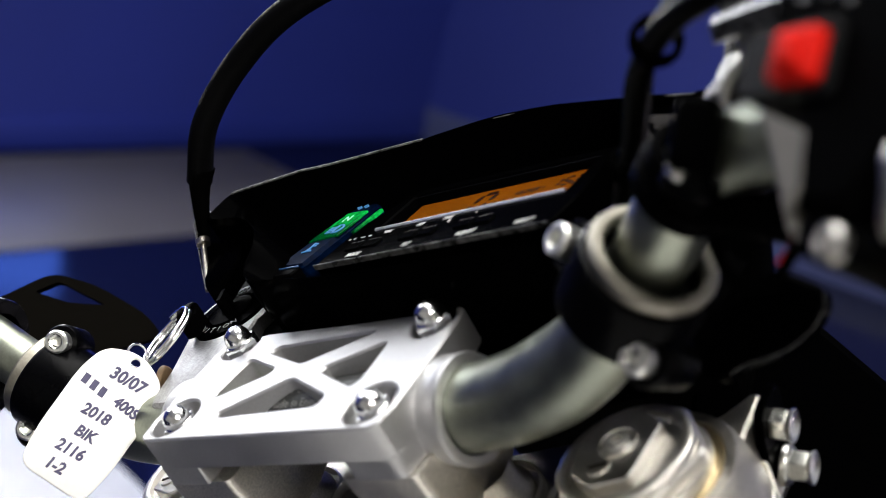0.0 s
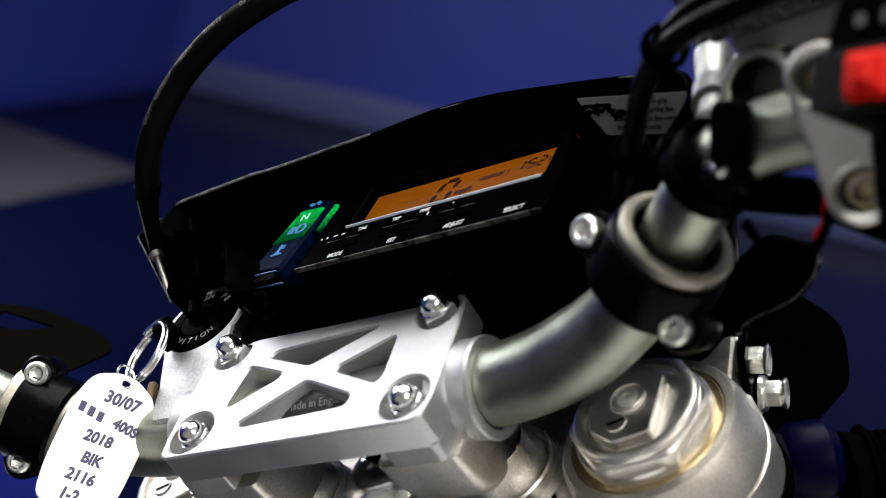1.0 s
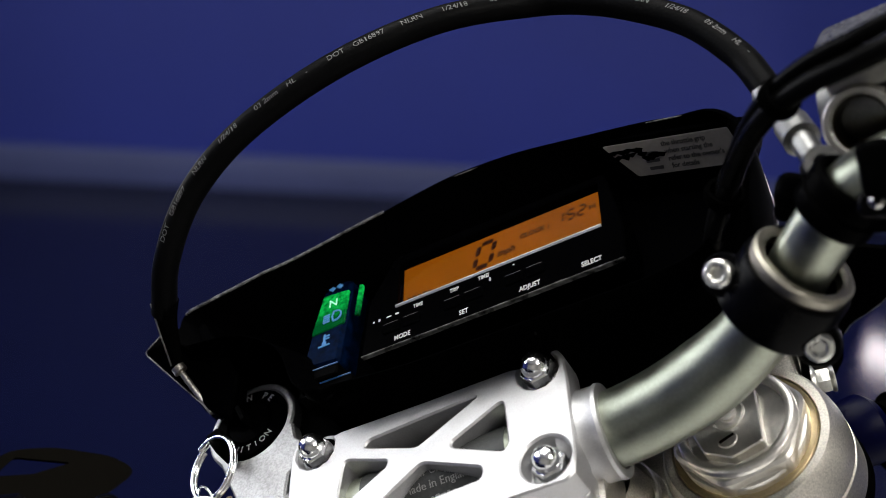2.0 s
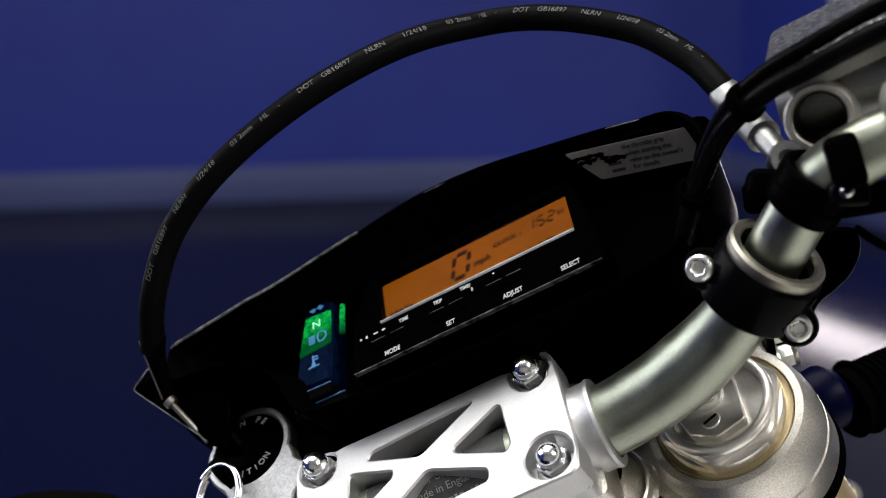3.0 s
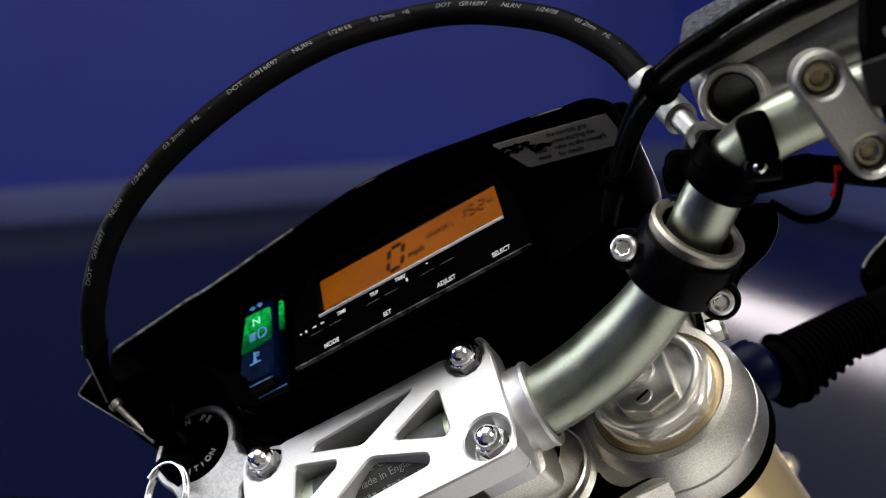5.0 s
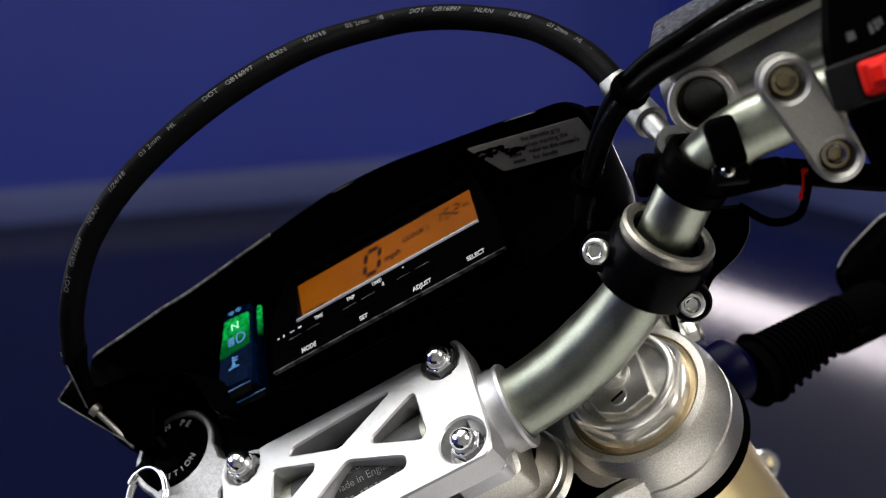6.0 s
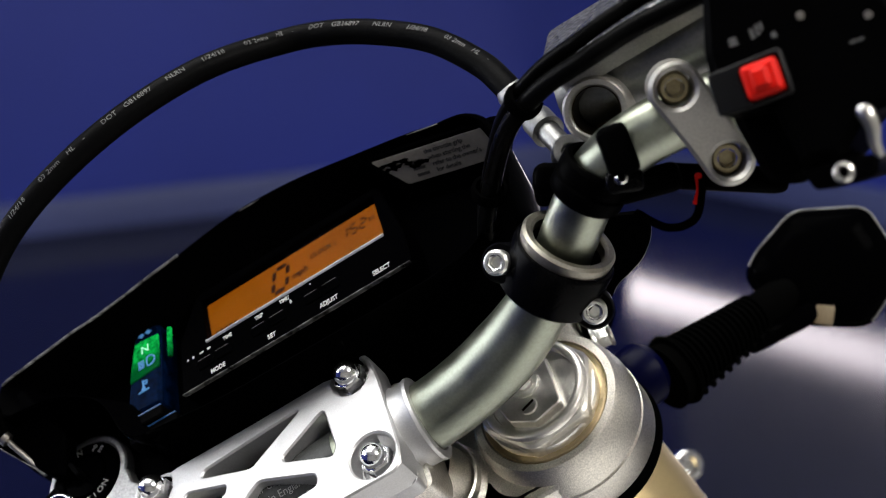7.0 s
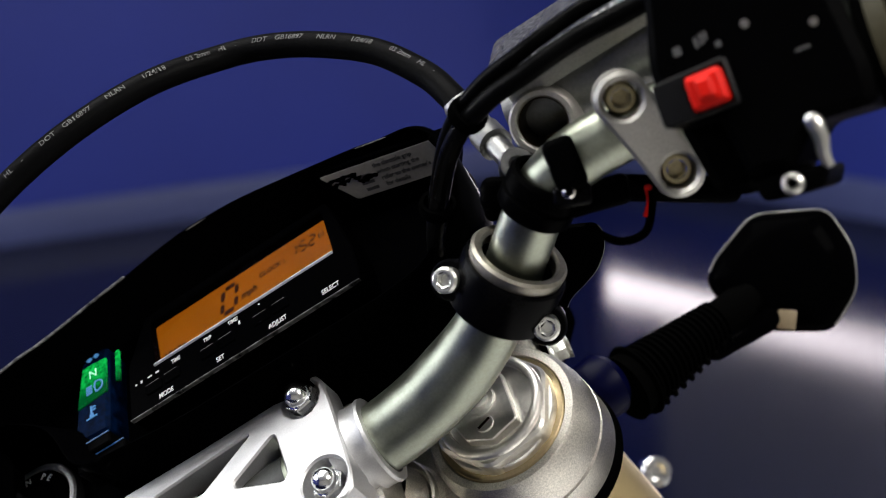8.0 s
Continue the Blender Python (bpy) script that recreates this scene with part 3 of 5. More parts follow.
def fork_head():
    out = []
    for s in (1, ):
        out += circle(FX, FY, 0.0310, 22, -95, 95)
    out += [Vector((0.060, 0.0360)), Vector((0.030, 0.030)), Vector((-0.030, 0.030)), Vector((-0.060, 0.0360))]
    out += circle(-FX, FY, 0.0310, 22, 85, 275)
    out += [Vector((-0.060, -0.0240)), Vector((-0.030, -0.034)), Vector((0.030, -0.034)), Vector((0.060, -0.0240))]
    holes = [circle(s * FX, FY, 0.0262, 44) for s in (-1, 1)]
    bm = slab(out, -0.0845, -0.0600, holes, bevel=0.003)
    top = part("top_fork_clamp", bm, CAST, motorcycle, "sand-cast aluminium top fork clamp")
    for s in (-1, 1):
        c = Matrix.Translation((s * FX, FY, 0)) @ Matrix.Diagonal((FK, FK, 1, 1))
        bm = lathe([(0.0292, -0.060), (0.0292, -0.0530), (0.0298, -0.0520), (0.0330, -0.0522), (0.0345, -0.0545), (0.0362, -0.0610), (0.0368, -0.0650), (0.0368, -0.0700), (0.0359, -0.0703), (0.0359, -0.0709), (0.0371, -0.0714), (0.0372, -0.0840), (0.0362, -0.0852), (0.0300, -0.0852)], c, 64)
        part("fork_boss", bm, CAST, top)
        fork = part("fork_leg", lathe([(0.0285, -0.0545), (0.0290, -0.0550), (0.0290, -0.0880), (0.0296, -0.0890), (0.0296, -0.42), (0.0270, -0.43), (0.0270, -1.40 - 0.14 * s), (0, -1.40 - 0.14 * s)], c, 56), GOLD, motorcycle, "gold anodised fork tube")
        part("dust_ring", lathe([(0.0300, -0.0850), (0.0372, -0.0850), (0.0382, -0.0864), (0.0382, -0.0898), (0.0372, -0.0914), (0.0297, -0.0914)], c, 56), RUBBER, fork, "black rubber ring")
        part("gold_ring", lathe([(0.0262, -0.0540), (0.0290, -0.0535), (0.0291, -0.0526), (0.0286, -0.0520), (0.0262, -0.0520)], c, 56), PALEGOLD, fork, "gold seat ring")
        # fork cap: stepped ring with hexagon flats, a recessed polished face with two flats and an adjuster
        bm = slab([v for v in rounded(hexagon(0.0280, 8), 0.005, 5)], -0.0520, -0.0440, m=c, bevel=0.0012)
        lathe([(0.0220, -0.0480), (0.0258, -0.0484), (0.0262, -0.0492), (0.0262, -0.0530)], c, 56, bm)
        lathe([(0.0240, -0.0440), (0.0238, -0.0426), (0.0230, -0.0418), (0.0212, -0.0415), (0.0200, -0.0418), (0.0196, -0.0440), (0.0150, -0.0442), (0, -0.0442)], c, 56, bm)
        cap = part("fork_cap", bm, POLISHED, fork, "polished aluminium fork cap")
        step = [(0.0107, 0.0113), (0.0096, -0.0147), (-0.0034, -0.0180), (-0.0136, -0.0119), (-0.0170, 0.0), (-0.0113, 0.0136), (0.0, 0.0186)]
        bm = slab(rounded([(s * x if s < 0 else x, y) for x, y in step], 0.0015, 3), -0.0445, -0.0398, m=c, bevel=0.0005)
        part("cap_face", bm, POLISHED, fork)
        a = Matrix.Translation((s * FX - 0.0015, FY + 0.0018, 0))
        part("adjuster", lathe([(0.0062, -0.0400), (0.0062, -0.0391), (0.0055, -0.0388), (0.0052, -0.0396), (0.0034, -0.0396), (0.0031, -0.0386), (0.0016, -0.0384), (0.0013, -0.0398), (0, -0.0398)], a, 28), POLISHED, fork, "round damping adjuster")
        bm = slab(circle(0, 0, 0.0036, 20), -0.0405, -0.0392, m=Matrix.Translation((s * FX - 0.0032, FY - 0.0082, 0)), bevel=0.0003)
        part("bleed_screw", bm, POLISHED, fork)
        # dark bar laid on the screw for the shade in its slot
        box((0.0056, 0.0009, 0.0004), Matrix.Translation((s * FX - 0.0032, FY - 0.0082, -0.0391)) @ pose(0, 0, 0, 0, 0, 20), bm=(b2 := bmesh.new()))
        part("screw_slot", b2, SHADED_BORE, fork, smooth=0)
    socket_bolt("lower_clamp_screw", (0.1045, 0.1080, -0.2960), (0.3, -0.6, 0.7), CHROME, top, r=0.0080, h=0.0090)
    # stem nut
    m = Matrix.Translation((0.0, -0.004, 0))
    bm = slab(rounded(hexagon(0.0175, 15), 0.002, 2), -0.0610, -0.0500, m=m, bevel=0.0015)
    lathe([(0.0150, -0.0502), (0.0146, -0.0470), (0.0125, -0.0435), (0.0080, -0.0412), (0, -0.0408)], m, 40, bm)
    part("stem_nut", bm, CHROME, top, "bright domed steering stem nut")
    # arm of the clamp, and on it a black bracket plate with a bright edge and two bolts
    arm = rounded([(0.0950, 0.0300), (0.1005, 0.0362), (0.1070, 0.0400), (0.1125, 0.0490), (0.1160, 0.0485), (0.1168, 0.0400), (0.1180, 0.0250), (0.1215, 0.0120), (0.1000, 0.0060)], 0.0015, 3)
    part("clamp_arm", slab(arm, -0.0840, -0.0575, bevel=0.0010), CAST, top, smooth=30)
    ax = Vector((0.95, 0.05, -0.22)).normalized()
    m = at((0.1176, 0.0416, -0.0712), ax, (0, 0, 1))
    bm = slab(rounded([(-0.0095, -0.019), (0.010, -0.019), (0.0095, 0.018), (-0.009, 0.018)], 0.006, 3), -0.0016, 0.0010, m=m, bevel=0.0006)
    br = part("side_bracket", bm, GLOSS, top, "black pressed bracket on the fork clamp")
    bm = sweep(smooth_path([(0.1160, 0.0488, -0.0600), (0.1151, 0.0432, -0.0600), (0.1168, 0.0350, -0.0678), (0.1204, 0.0280, -0.0760), (0.1235, 0.0227, -0.0820)], 5), 0.0010, 10)
    part("flange", bm, CAST, br)
    for p in ((0.1184, 0.0417, -0.0634), (0.1184, 0.0416, -0.0795)):
        mb = at(p, ax)
        bolt = part("bolt", lathe([(0, -0.001), (0.0062, -0.001), (0.0062, 0.0004), (0.0056, 0.0012), (0.0040, 0.0018)], mb, 28), CAPSCREW, br, "bright hexagon bolt with a dished end")
        bm = slab(hexagon(0.0049, 12), 0.0010, 0.0062, m=mb, bevel=0.0004)
        lathe([(0.0040, 0.0060), (0.0050, 0.0070), (0.0052, 0.0078), (0.0048, 0.0080), (0.0030, 0.0070), (0, 0.0068)], mb, 28, bm)
        part("bolt_head", bm, CAPSCREW, bolt)


fork_head()


# ---------------------------------------------------------------- instrument panel
def panel():
    rim = [(-0.0980, 0.0930), (-0.0500, 0.0985), (-0.0090, 0.1098), (0.0225, 0.1137), (0.0485, 0.1112), (0.0740, 0.1050), (0.1052, 0.0973), (0.1270, 0.0872), (0.1360, 0.0680),
           (0.1270, 0.0450), (0.1120, 0.0280), (0.0900, 0.0260), (0.0000, 0.0280), (-0.0450, 0.0330), (-0.0500, 0.0560), (-0.0720, 0.0715), (-0.1000, 0.0760)]
    rr = [0.004, 0.01, 0.02, 0.01, 0.01, 0.01, 0.01, 0.008, 0.01, 0.01, 0.01, 0.004, 0.01, 0.01, 0.01, 0.01, 0.005]
    outline = rounded(rim, rr, 4)

    def steep(p):
        """Share of the upright wall under the hood's far corner."""
        return min(1, max(0, (p.x - 0.050) / 0.025)) if p.y > 0.066 else 0.0

    def sag(p):
        """The rim hangs lower along its middle."""
        return 0.0055 * min(1, max(0, (p.x + 0.060) / 0.050)) * min(1, max(0, (0.134 - p.x) / 0.024)) * min(1, max(0, (p.y - 0.070) / 0.012))

    inner = [Vector((0.02 + (p.x - 0.02) * (0.82 + 0.13 * steep(p)), 0.064 + (p.y - 0.064) * (0.80 + 0.13 * steep(p)))) for p in outline]
    # shell: lower body and raised rim
    bm = bmesh.new()
    levels = [(0.90, -0.0450), (0.97, -0.0200), (1.0, 0.0100), (1.0, 0.0175), (0.992, 0.0188)]
    rings = [[bm.verts.new((0.013 + (p.x - 0.013) * k, 0.066 + (p.y - 0.066) * k - 0.004 * (1 - k) * 10, z - 0.18 * max(0, 0.055 - p.y) * (1 if z > 0 else 0) - (sag(p) if z > 0 else 0))) for p in outline] for k, z in levels]
    rings.append([bm.verts.new((0.013 + (p.x - 0.013) * 0.982, 0.066 + (p.y - 0.066) * 0.975, 0.0182 - 0.18 * max(0, 0.055 - p.y) - sag(p))) for p in outline])
    rings.append([bm.verts.new((p.x, p.y, -0.0050 - 0.16 * (p.y - 0.0475) - 0.20 * max(0, 0.045 - p.y))) for p in inner])
    n = len(outline)
    for a, b in zip(rings, rings[1:]):
        for k in range(n):
            q = (k + 1) % n
            bm.faces.new((a[k], a[q], b[q], b[k]))
    bm.faces.new(rings[-1])
    bm.faces.new(list(reversed(rings[0])))
    bmesh.ops.triangulate(bm, faces=[f for f in bm.faces if len(f.verts) > 4])
    shell = part("instrument_panel", bm, GLOSS, motorcycle, "black instrument panel with lit orange display", 35)
    FZ = 0.0085
    before = set(bpy.data.objects)
    # raised middle console with the display window
    con = rounded([(-0.0210, 0.0445), (0.0830, 0.0430), (0.0840, 0.0600), (0.0800, 0.0884), (-0.0080, 0.0897), (-0.0190, 0.0700)], 0.002, 3)
    win = rounded([(-0.0065, 0.0640), (0.0762, 0.0630), (0.0768, 0.0848), (-0.0063, 0.0855)], 0.0008, 2)
    bm = slab(con, -0.0080, FZ, [win], bevel=0.0006)
    part("console", bm, GLOSS, shell, "gloss black display surround")
    bm = slab(rounded([(-0.0085, 0.0630), (0.0775, 0.0620), (0.0785, 0.0902), (-0.0085, 0.0912)], 0.0005, 2), 0.0010, 0.0040)
    part("display", bm, LCD, shell, "lit orange liquid crystal display")
    bm = bmesh.new()
    bm.faces.new([bm.verts.new((x, y, FZ - 0.0006)) for x, y in ((-0.0062, 0.0643), (0.0759, 0.0633), (0.0764, 0.0844), (-0.0060, 0.0852))])
    part("display_cover", bm, COVER, shell, "clear glossy display cover", smooth=0)
    # pale bevel under the display
    bm = slab([Vector(p) for p in ((-0.0068, 0.0625), (0.0763, 0.0615), (0.0762, 0.0630), (-0.0066, 0.0640))], 0.0066, FZ + 0.0008, bevel=0.0006)
    part("display_bevel", bm, ALU, shell, "bright bevel under the display")
    # pale line for the console's worn edge and the highlight along it
    bm = slab([Vector(p) for p in ((-0.0205, 0.0442), (0.0825, 0.0427), (0.0825, 0.0432), (-0.0205, 0.0447))], 0.0070, FZ + 0.0006, bevel=0.0002)
    part("console_edge", bm, EDGE, shell, "worn lower edge with its pale highlight line")
    # dark glyphs on the display
    LZ = 0.0042
    shown = set(bpy.data.objects)

    def seven(ch, w, h, t, x, y, skew=0.18):
        on = {"0": "abcdef", "1": "bc", "5": "afgcd", "2": "abged"}[ch]
        pos = {"a": (0, h / 2, w - t, t), "d": (0, -h / 2, w - t, t), "g": (0, 0, w - t, t), "f": (-w / 2, h / 4, t, h / 2 - t * 0.75), "b": (w / 2, h / 4, t, h / 2 - t),
               "e": (-w / 2, -h / 4, t, h / 2 - t), "c": (w / 2, -h / 4, t, h / 2 - t)}
        bm = bmesh.new()
        for s in on:
            px, py, sw, sh = pos[s]
            m = Matrix(((1, skew, 0, x), (0, 1, 0, y), (0, 0, 1, LZ), (0, 0, 0, 1))) @ Matrix.Translation((px, py, 0))
            pts = [(-sw / 2, -sh / 2), (sw / 2, -sh / 2), (sw / 2, sh / 2), (-sw / 2, sh / 2)]
            slab(rounded(pts, t * 0.4, 2), -0.0001, 0.0001, m=m, bm=bm)
        return part("digit", bm, SEG, shell, smooth=0)

    seven("0", 0.0066, 0.0114, 0.0019, 0.0300, 0.0738, 0.26)
    for k, ch in enumerate("152"):
        seven(ch, 0.0028, 0.0048, 0.0008, 0.0615 + 0.0042 * k - (0.0 if k else 0.0005), 0.0765 - 0.0001 * k)
    bars([(0.0638, 0.0755, 0.0006, 0.0006), (0.0640, 0.0775, 0.0006, 0.0006)], Matrix.Translation((-0.0002, 0, LZ)), SEG, shell, "colon")
    T = lambda x, y, a=0.0, z=LZ: Matrix.Translation((x, y, z)) @ pose(0, 0, 0, 0, 0, a - 0.7)
    writing("mph", 0.0042, T(0.0388, 0.0712), SEG, shell, slant=0.2, bold=0.00014)
    writing("CLOCK", 0.0030, T(0.0495, 0.0752), SEG, shell, slant=0.2, bold=0.00012)
    bars([(0.0555, 0.0755, 0.0004, 0.003), (0.0722, 0.0768, 0.0007, 0.0024), (0.0733, 0.0768, 0.0006, 0.0016), (0.0742, 0.0768, 0.0005, 0.0024)] + [(-0.003 + 0.0022 * k, 0.0662, 0.0015, 0.0018 + 0.0006 * (k % 2)) for k in range(5)]
         + [(0.0500 + 0.0032 * k, 0.0658, 0.0022, 0.0017) for k in range(2)] + [(0.0580 + 0.0042 * k, 0.0658, 0.001 + 0.0012 * k, 0.0017) for k in range(3)],
         T(0, 0), SEG, shell, "display_marks")
    for o in set(bpy.data.objects) - shown:
        o.data.transform(Matrix.Translation((-0.0016, 0.0024, 0)))
    Z = FZ + 0.0003
    for text, x, y in (("MODE", -0.0035, 0.0472), ("SET", 0.0215, 0.0470), ("ADJUST", 0.0475, 0.0468), ("SELECT", 0.0710, 0.0468)):
        writing(text, 0.0031, T(x, y, 0, Z), WHITE, shell, narrow=0.76, bold=0.00004)
    for text, x, y in (("TIME/", 0.0300, 0.0598), ("8", 0.0325, 0.0572), ("TRIP", 0.0180, 0.0592), ("TIME", 0.0030, 0.0590)):
        writing(text, 0.0026, T(x, y, 0, Z + 0.0002), WHITE, shell, narrow=0.74, bold=0.00003)
    bars([(-0.0160, 0.0592, 0.0008, 0.0008), (-0.0135, 0.0592, 0.0008, 0.0012), (-0.0095, 0.0592, 0.002, 0.0006), (-0.0060, 0.0592, 0.0015, 0.0008), (0.0420, 0.0600, 0.0006, 0.0006)],
         Matrix.Translation((0, 0, Z)), WHITE, shell, "fine_print")
    for x in (-0.0040, 0.0215, 0.0460):
        for dx in (-0.0042, 0.0042):
            bm = slab(rounded([(-0.0038, -0.0022), (0.0038, -0.0022), (0.0038, 0.0022), (-0.0038, 0.0022)], 0.001, 2), 0.0070, FZ + 0.0006, m=Matrix.Translation((x + dx, 0.0532, 0)) @ pose(0, 0, 0, 0, 0, -1), bevel=0.0004)
            part("button", bm, GLOSS, shell)
            # grey stroke for the button's worn edge and its thin highlight
            bars([(x + dx - 0.0004, 0.0556, 0.0060, 0.00014)], Matrix.Translation((0, 0, FZ + 0.0006)), HOSEPRINT, shell, "button_edge")
    # strip of warning lights, a raised lens standing on the panel
    strips = set(bpy.data.objects)
    strip = [(-0.0450, 0.0500), (-0.0282, 0.0482), (-0.0245, 0.0880), (-0.0300, 0.0915), (-0.0375, 0.0905)]
    bm = slab(rounded(strip, 0.002, 3), -0.0100, 0.0082, bevel=0.0014)
    st = part("warning_light_strip", bm, LENS_DARK, shell, "dark blue warning light strip with green lamp lit")
    bm = slab(rounded([(-0.0415, 0.0650), (-0.0266, 0.0660), (-0.0254, 0.0828), (-0.0372, 0.0842)], 0.0012, 2), 0.0078, 0.0086, bevel=0.0003)
    part("neutral_lamp", bm, LENS_GREEN, shell, "lit green neutral lamp")
    bm = slab(rounded([(-0.0232, 0.0690), (-0.0212, 0.0688), (-0.0200, 0.0840), (-0.0218, 0.0842)], 0.0006, 2), 0.0060, 0.0074, bevel=0.0003)
    part("side_lamp", bm, LENS_GREEN, shell, "narrow lit green lamp")
    writing("N", 0.0054, Matrix.Translation((-0.0322, 0.0782, 0.0088)), ICON_LIT, shell, "symbol")
    ring = circle(-0.0306, 0.0712, 0.0024, 16, -90, 90) + [Vector((-0.0316, 0.0736)), Vector((-0.0322, 0.0712)), Vector((-0.0316, 0.0688))]
    bm = sweep([Vector((p.x, p.y, 0.0088)) for p in ring + ring[:1]], 0.00035, 6)
    for k in range(4):
        box((0.0028, 0.0006, 0.0004), Matrix.Translation((-0.0348, 0.0696 + 0.0011 * k, 0.0087)), bm=bm)
    part("symbol", bm, ICON, shell, smooth=0)
    bm = bmesh.new()
    for x, y, w, h in ((-0.0350, 0.0610, 0.0007, 0.0050), (-0.0337, 0.0625, 0.0018, 0.0005), (-0.0337, 0.0612, 0.0018, 0.0005), (-0.0350, 0.0580, 0.0050, 0.0005), (-0.0350, 0.0590, 0.0016, 0.0014)):
        box((w, h, 0.0004), Matrix.Translation((x, y, 0.0085)), bm=bm)
    part("symbol", bm, ICON, shell, smooth=0)
    bm = bmesh.new()
    for x in (-0.0335, -0.0300):
        slab([Vector((x - 0.0014, 0.0866)), Vector((x, 0.0855)), Vector((x + 0.0014, 0.0866)), Vector((x, 0.0877))], 0.0080, 0.0088, bm=bm)
    part("symbol", bm, ICON, shell, smooth=0)
    # steps at the foot of the strip
    for y, x0, x1 in ((0.0468, -0.0470, -0.0280), (0.0418, -0.0460, -0.0235)):
        bm = slab(rounded([(x0, y - 0.0035), (x1, y - 0.0045), (x1, y + 0.0010), (x0, y + 0.0020)], 0.0012, 2), -0.006, 0.0060 - (0.042 - y) * 0.5, bevel=0.0006)
        part("step", bm, BLACK, shell)
        part("step_edge", sweep([Vector((x0, y + 0.0012, 0.0062 - (0.042 - y) * 0.5)), Vector(((x0 + x1) / 2, y + 0.0006, 0.0062 - (0.042 - y) * 0.5)), Vector((x1, y + 0.0002, 0.0062 - (0.042 - y) * 0.5))], 0.00035, 6), BLUE_EDGE if y > 0.04 else EDGE, shell)
    for o in set(bpy.data.objects) - strips:
        o.data.transform(Matrix.Translation((-0.0030, 0, 0)))
    tilted(*(o for o in bpy.data.objects if o not in before))
    # warning sticker on the upright wall under the hood
    o, q = Vector((0.0805, 0.0990, 0.0075)), Vector((0.1303, 0.0788, 0.0100))
    ex = (q - o).normalized()
    ez = Vector((0.10, 0.42, 0.88))
    ez = (ez - ex * ez.dot(ex)).normalized()
    SM = Matrix.Translation(o) @ Matrix((ex, ez, ex.cross(ez))).transposed().to_4x4()
    W = (q - o).length
    sk = [(0.0, 0.0012), (W - 0.002, 0.0016), (W + 0.0025, -0.0040), (W - 0.0035, -0.0118), (0.0110, -0.0120)]
    bm = slab(rounded([(-0.004, 0.003), (W + 0.004, 0.003), (W + 0.006, -0.006), (W - 0.002, -0.019), (0.008, -0.018)], 0.003, 2), -0.0040, -0.0002, m=SM)
    part("sticker_ledge", bm, GLOSS, shell)
    part("warning_sticker", slab(rounded(sk, 0.0010, 2), 0.0, 0.0003, m=SM), STICKER, shell, "worn silvery warning sticker with small black print", smooth=0)
    for k, text in enumerate(("the throttle grip", "when starting the", "refer to the owner's", "for details")):
        writing(text, 0.0027, SM @ Matrix.Translation((0.0235 + 0.0006 * k, -0.0008 - 0.0029 * k, 0.0004)), STICKER_INK, shell, "lettering", "LEFT", narrow=0.98, bold=0.00006)
    bars([(0.0180 + 0.0006 * k, -0.0037 - 0.0029 * k, 0.0055, 0.0013) for k in range(3)], SM @ Matrix.Translation((0, 0, 0.0004)), STICKER_INK, shell, "fine_print")
    bm = bmesh.new()
    rnd = random.Random(4)
    for k in range(16):
        x, y = 0.0010 + 0.0014 * k, -0.0022 - 0.0001 * k + rnd.uniform(-0.0022, 0.0016)
        slab(rounded([(x - 0.002, y), (x + rnd.uniform(0.0, 0.002), y - rnd.uniform(0.0006, 0.0020)), (x + 0.0025, y + 0.0005), (x, y + rnd.uniform(0.0004, 0.0012))], 0.0003, 2), 0.0003, 0.0006, m=SM, bm=bm)
    tagged(part("worn_patch", bm, GLOSS, shell, smooth=0), kind="stuff")
    # worn edge of the rim, its pale colour also holding the edge highlight
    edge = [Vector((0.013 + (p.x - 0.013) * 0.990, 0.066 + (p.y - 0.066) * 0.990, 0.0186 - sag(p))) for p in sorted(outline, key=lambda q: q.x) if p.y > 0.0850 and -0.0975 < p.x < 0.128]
    part("rim_edge", sweep([p for p in edge if p.x < -0.004], 0.0006, 8), EDGE, shell, "worn rim edge with its pale highlight line")
    for lo, hi in ((0.020, 0.034), (0.100, 0.113)):
        near = sorted(edge, key=lambda q: abs(q.x - lo))[0], sorted(edge, key=lambda q: abs(q.x - hi))[0]
        if (near[1] - near[0]).length > 0.004:
            part("rim_scuff", sweep([near[0].lerp(near[1], k / 3) - Vector((0, 0.0004, 0.0004)) for k in range(4)], 0.0003, 6), EDGE, shell)
    # corner of the cover, falling away towards the ignition switch
    wing = rounded([(-0.1195, 0.0862), (-0.1108, 0.0938), (-0.0900, 0.0900), (-0.0780, 0.0640), (-0.0840, 0.0480), (-0.0931, 0.0547)], 0.0020, 3)
    fall = lambda y: -0.35 * max(0.0, 0.0862 - y)
    bm = slab(wing, 0.0060, 0.0135, bevel=0.0008)
    for v in bm.verts:
        v.co.z += fall(v.co.y)
    part("side_wing", bm, GLOSS, shell, "black corner of the panel cover")
    # pale line put on the wing's edge for its highlight
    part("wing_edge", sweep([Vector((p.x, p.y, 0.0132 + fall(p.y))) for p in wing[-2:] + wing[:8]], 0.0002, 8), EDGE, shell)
    # cover under the panel
    cov = rounded([(-0.1165, 0.0870), (-0.0600, 0.1000), (0.1300, 0.0900), (0.1250, 0.0300), (-0.0560, 0.0280), (-0.0860, 0.0440), (-0.1120, 0.0760)], 0.006, 3)
    bm = slab(cov, -0.0230, -0.0130, bevel=0.002)
    part("panel_cover", bm, BLACK, shell, "black cover under the instrument panel")
    return shell


fit_warped(panel)


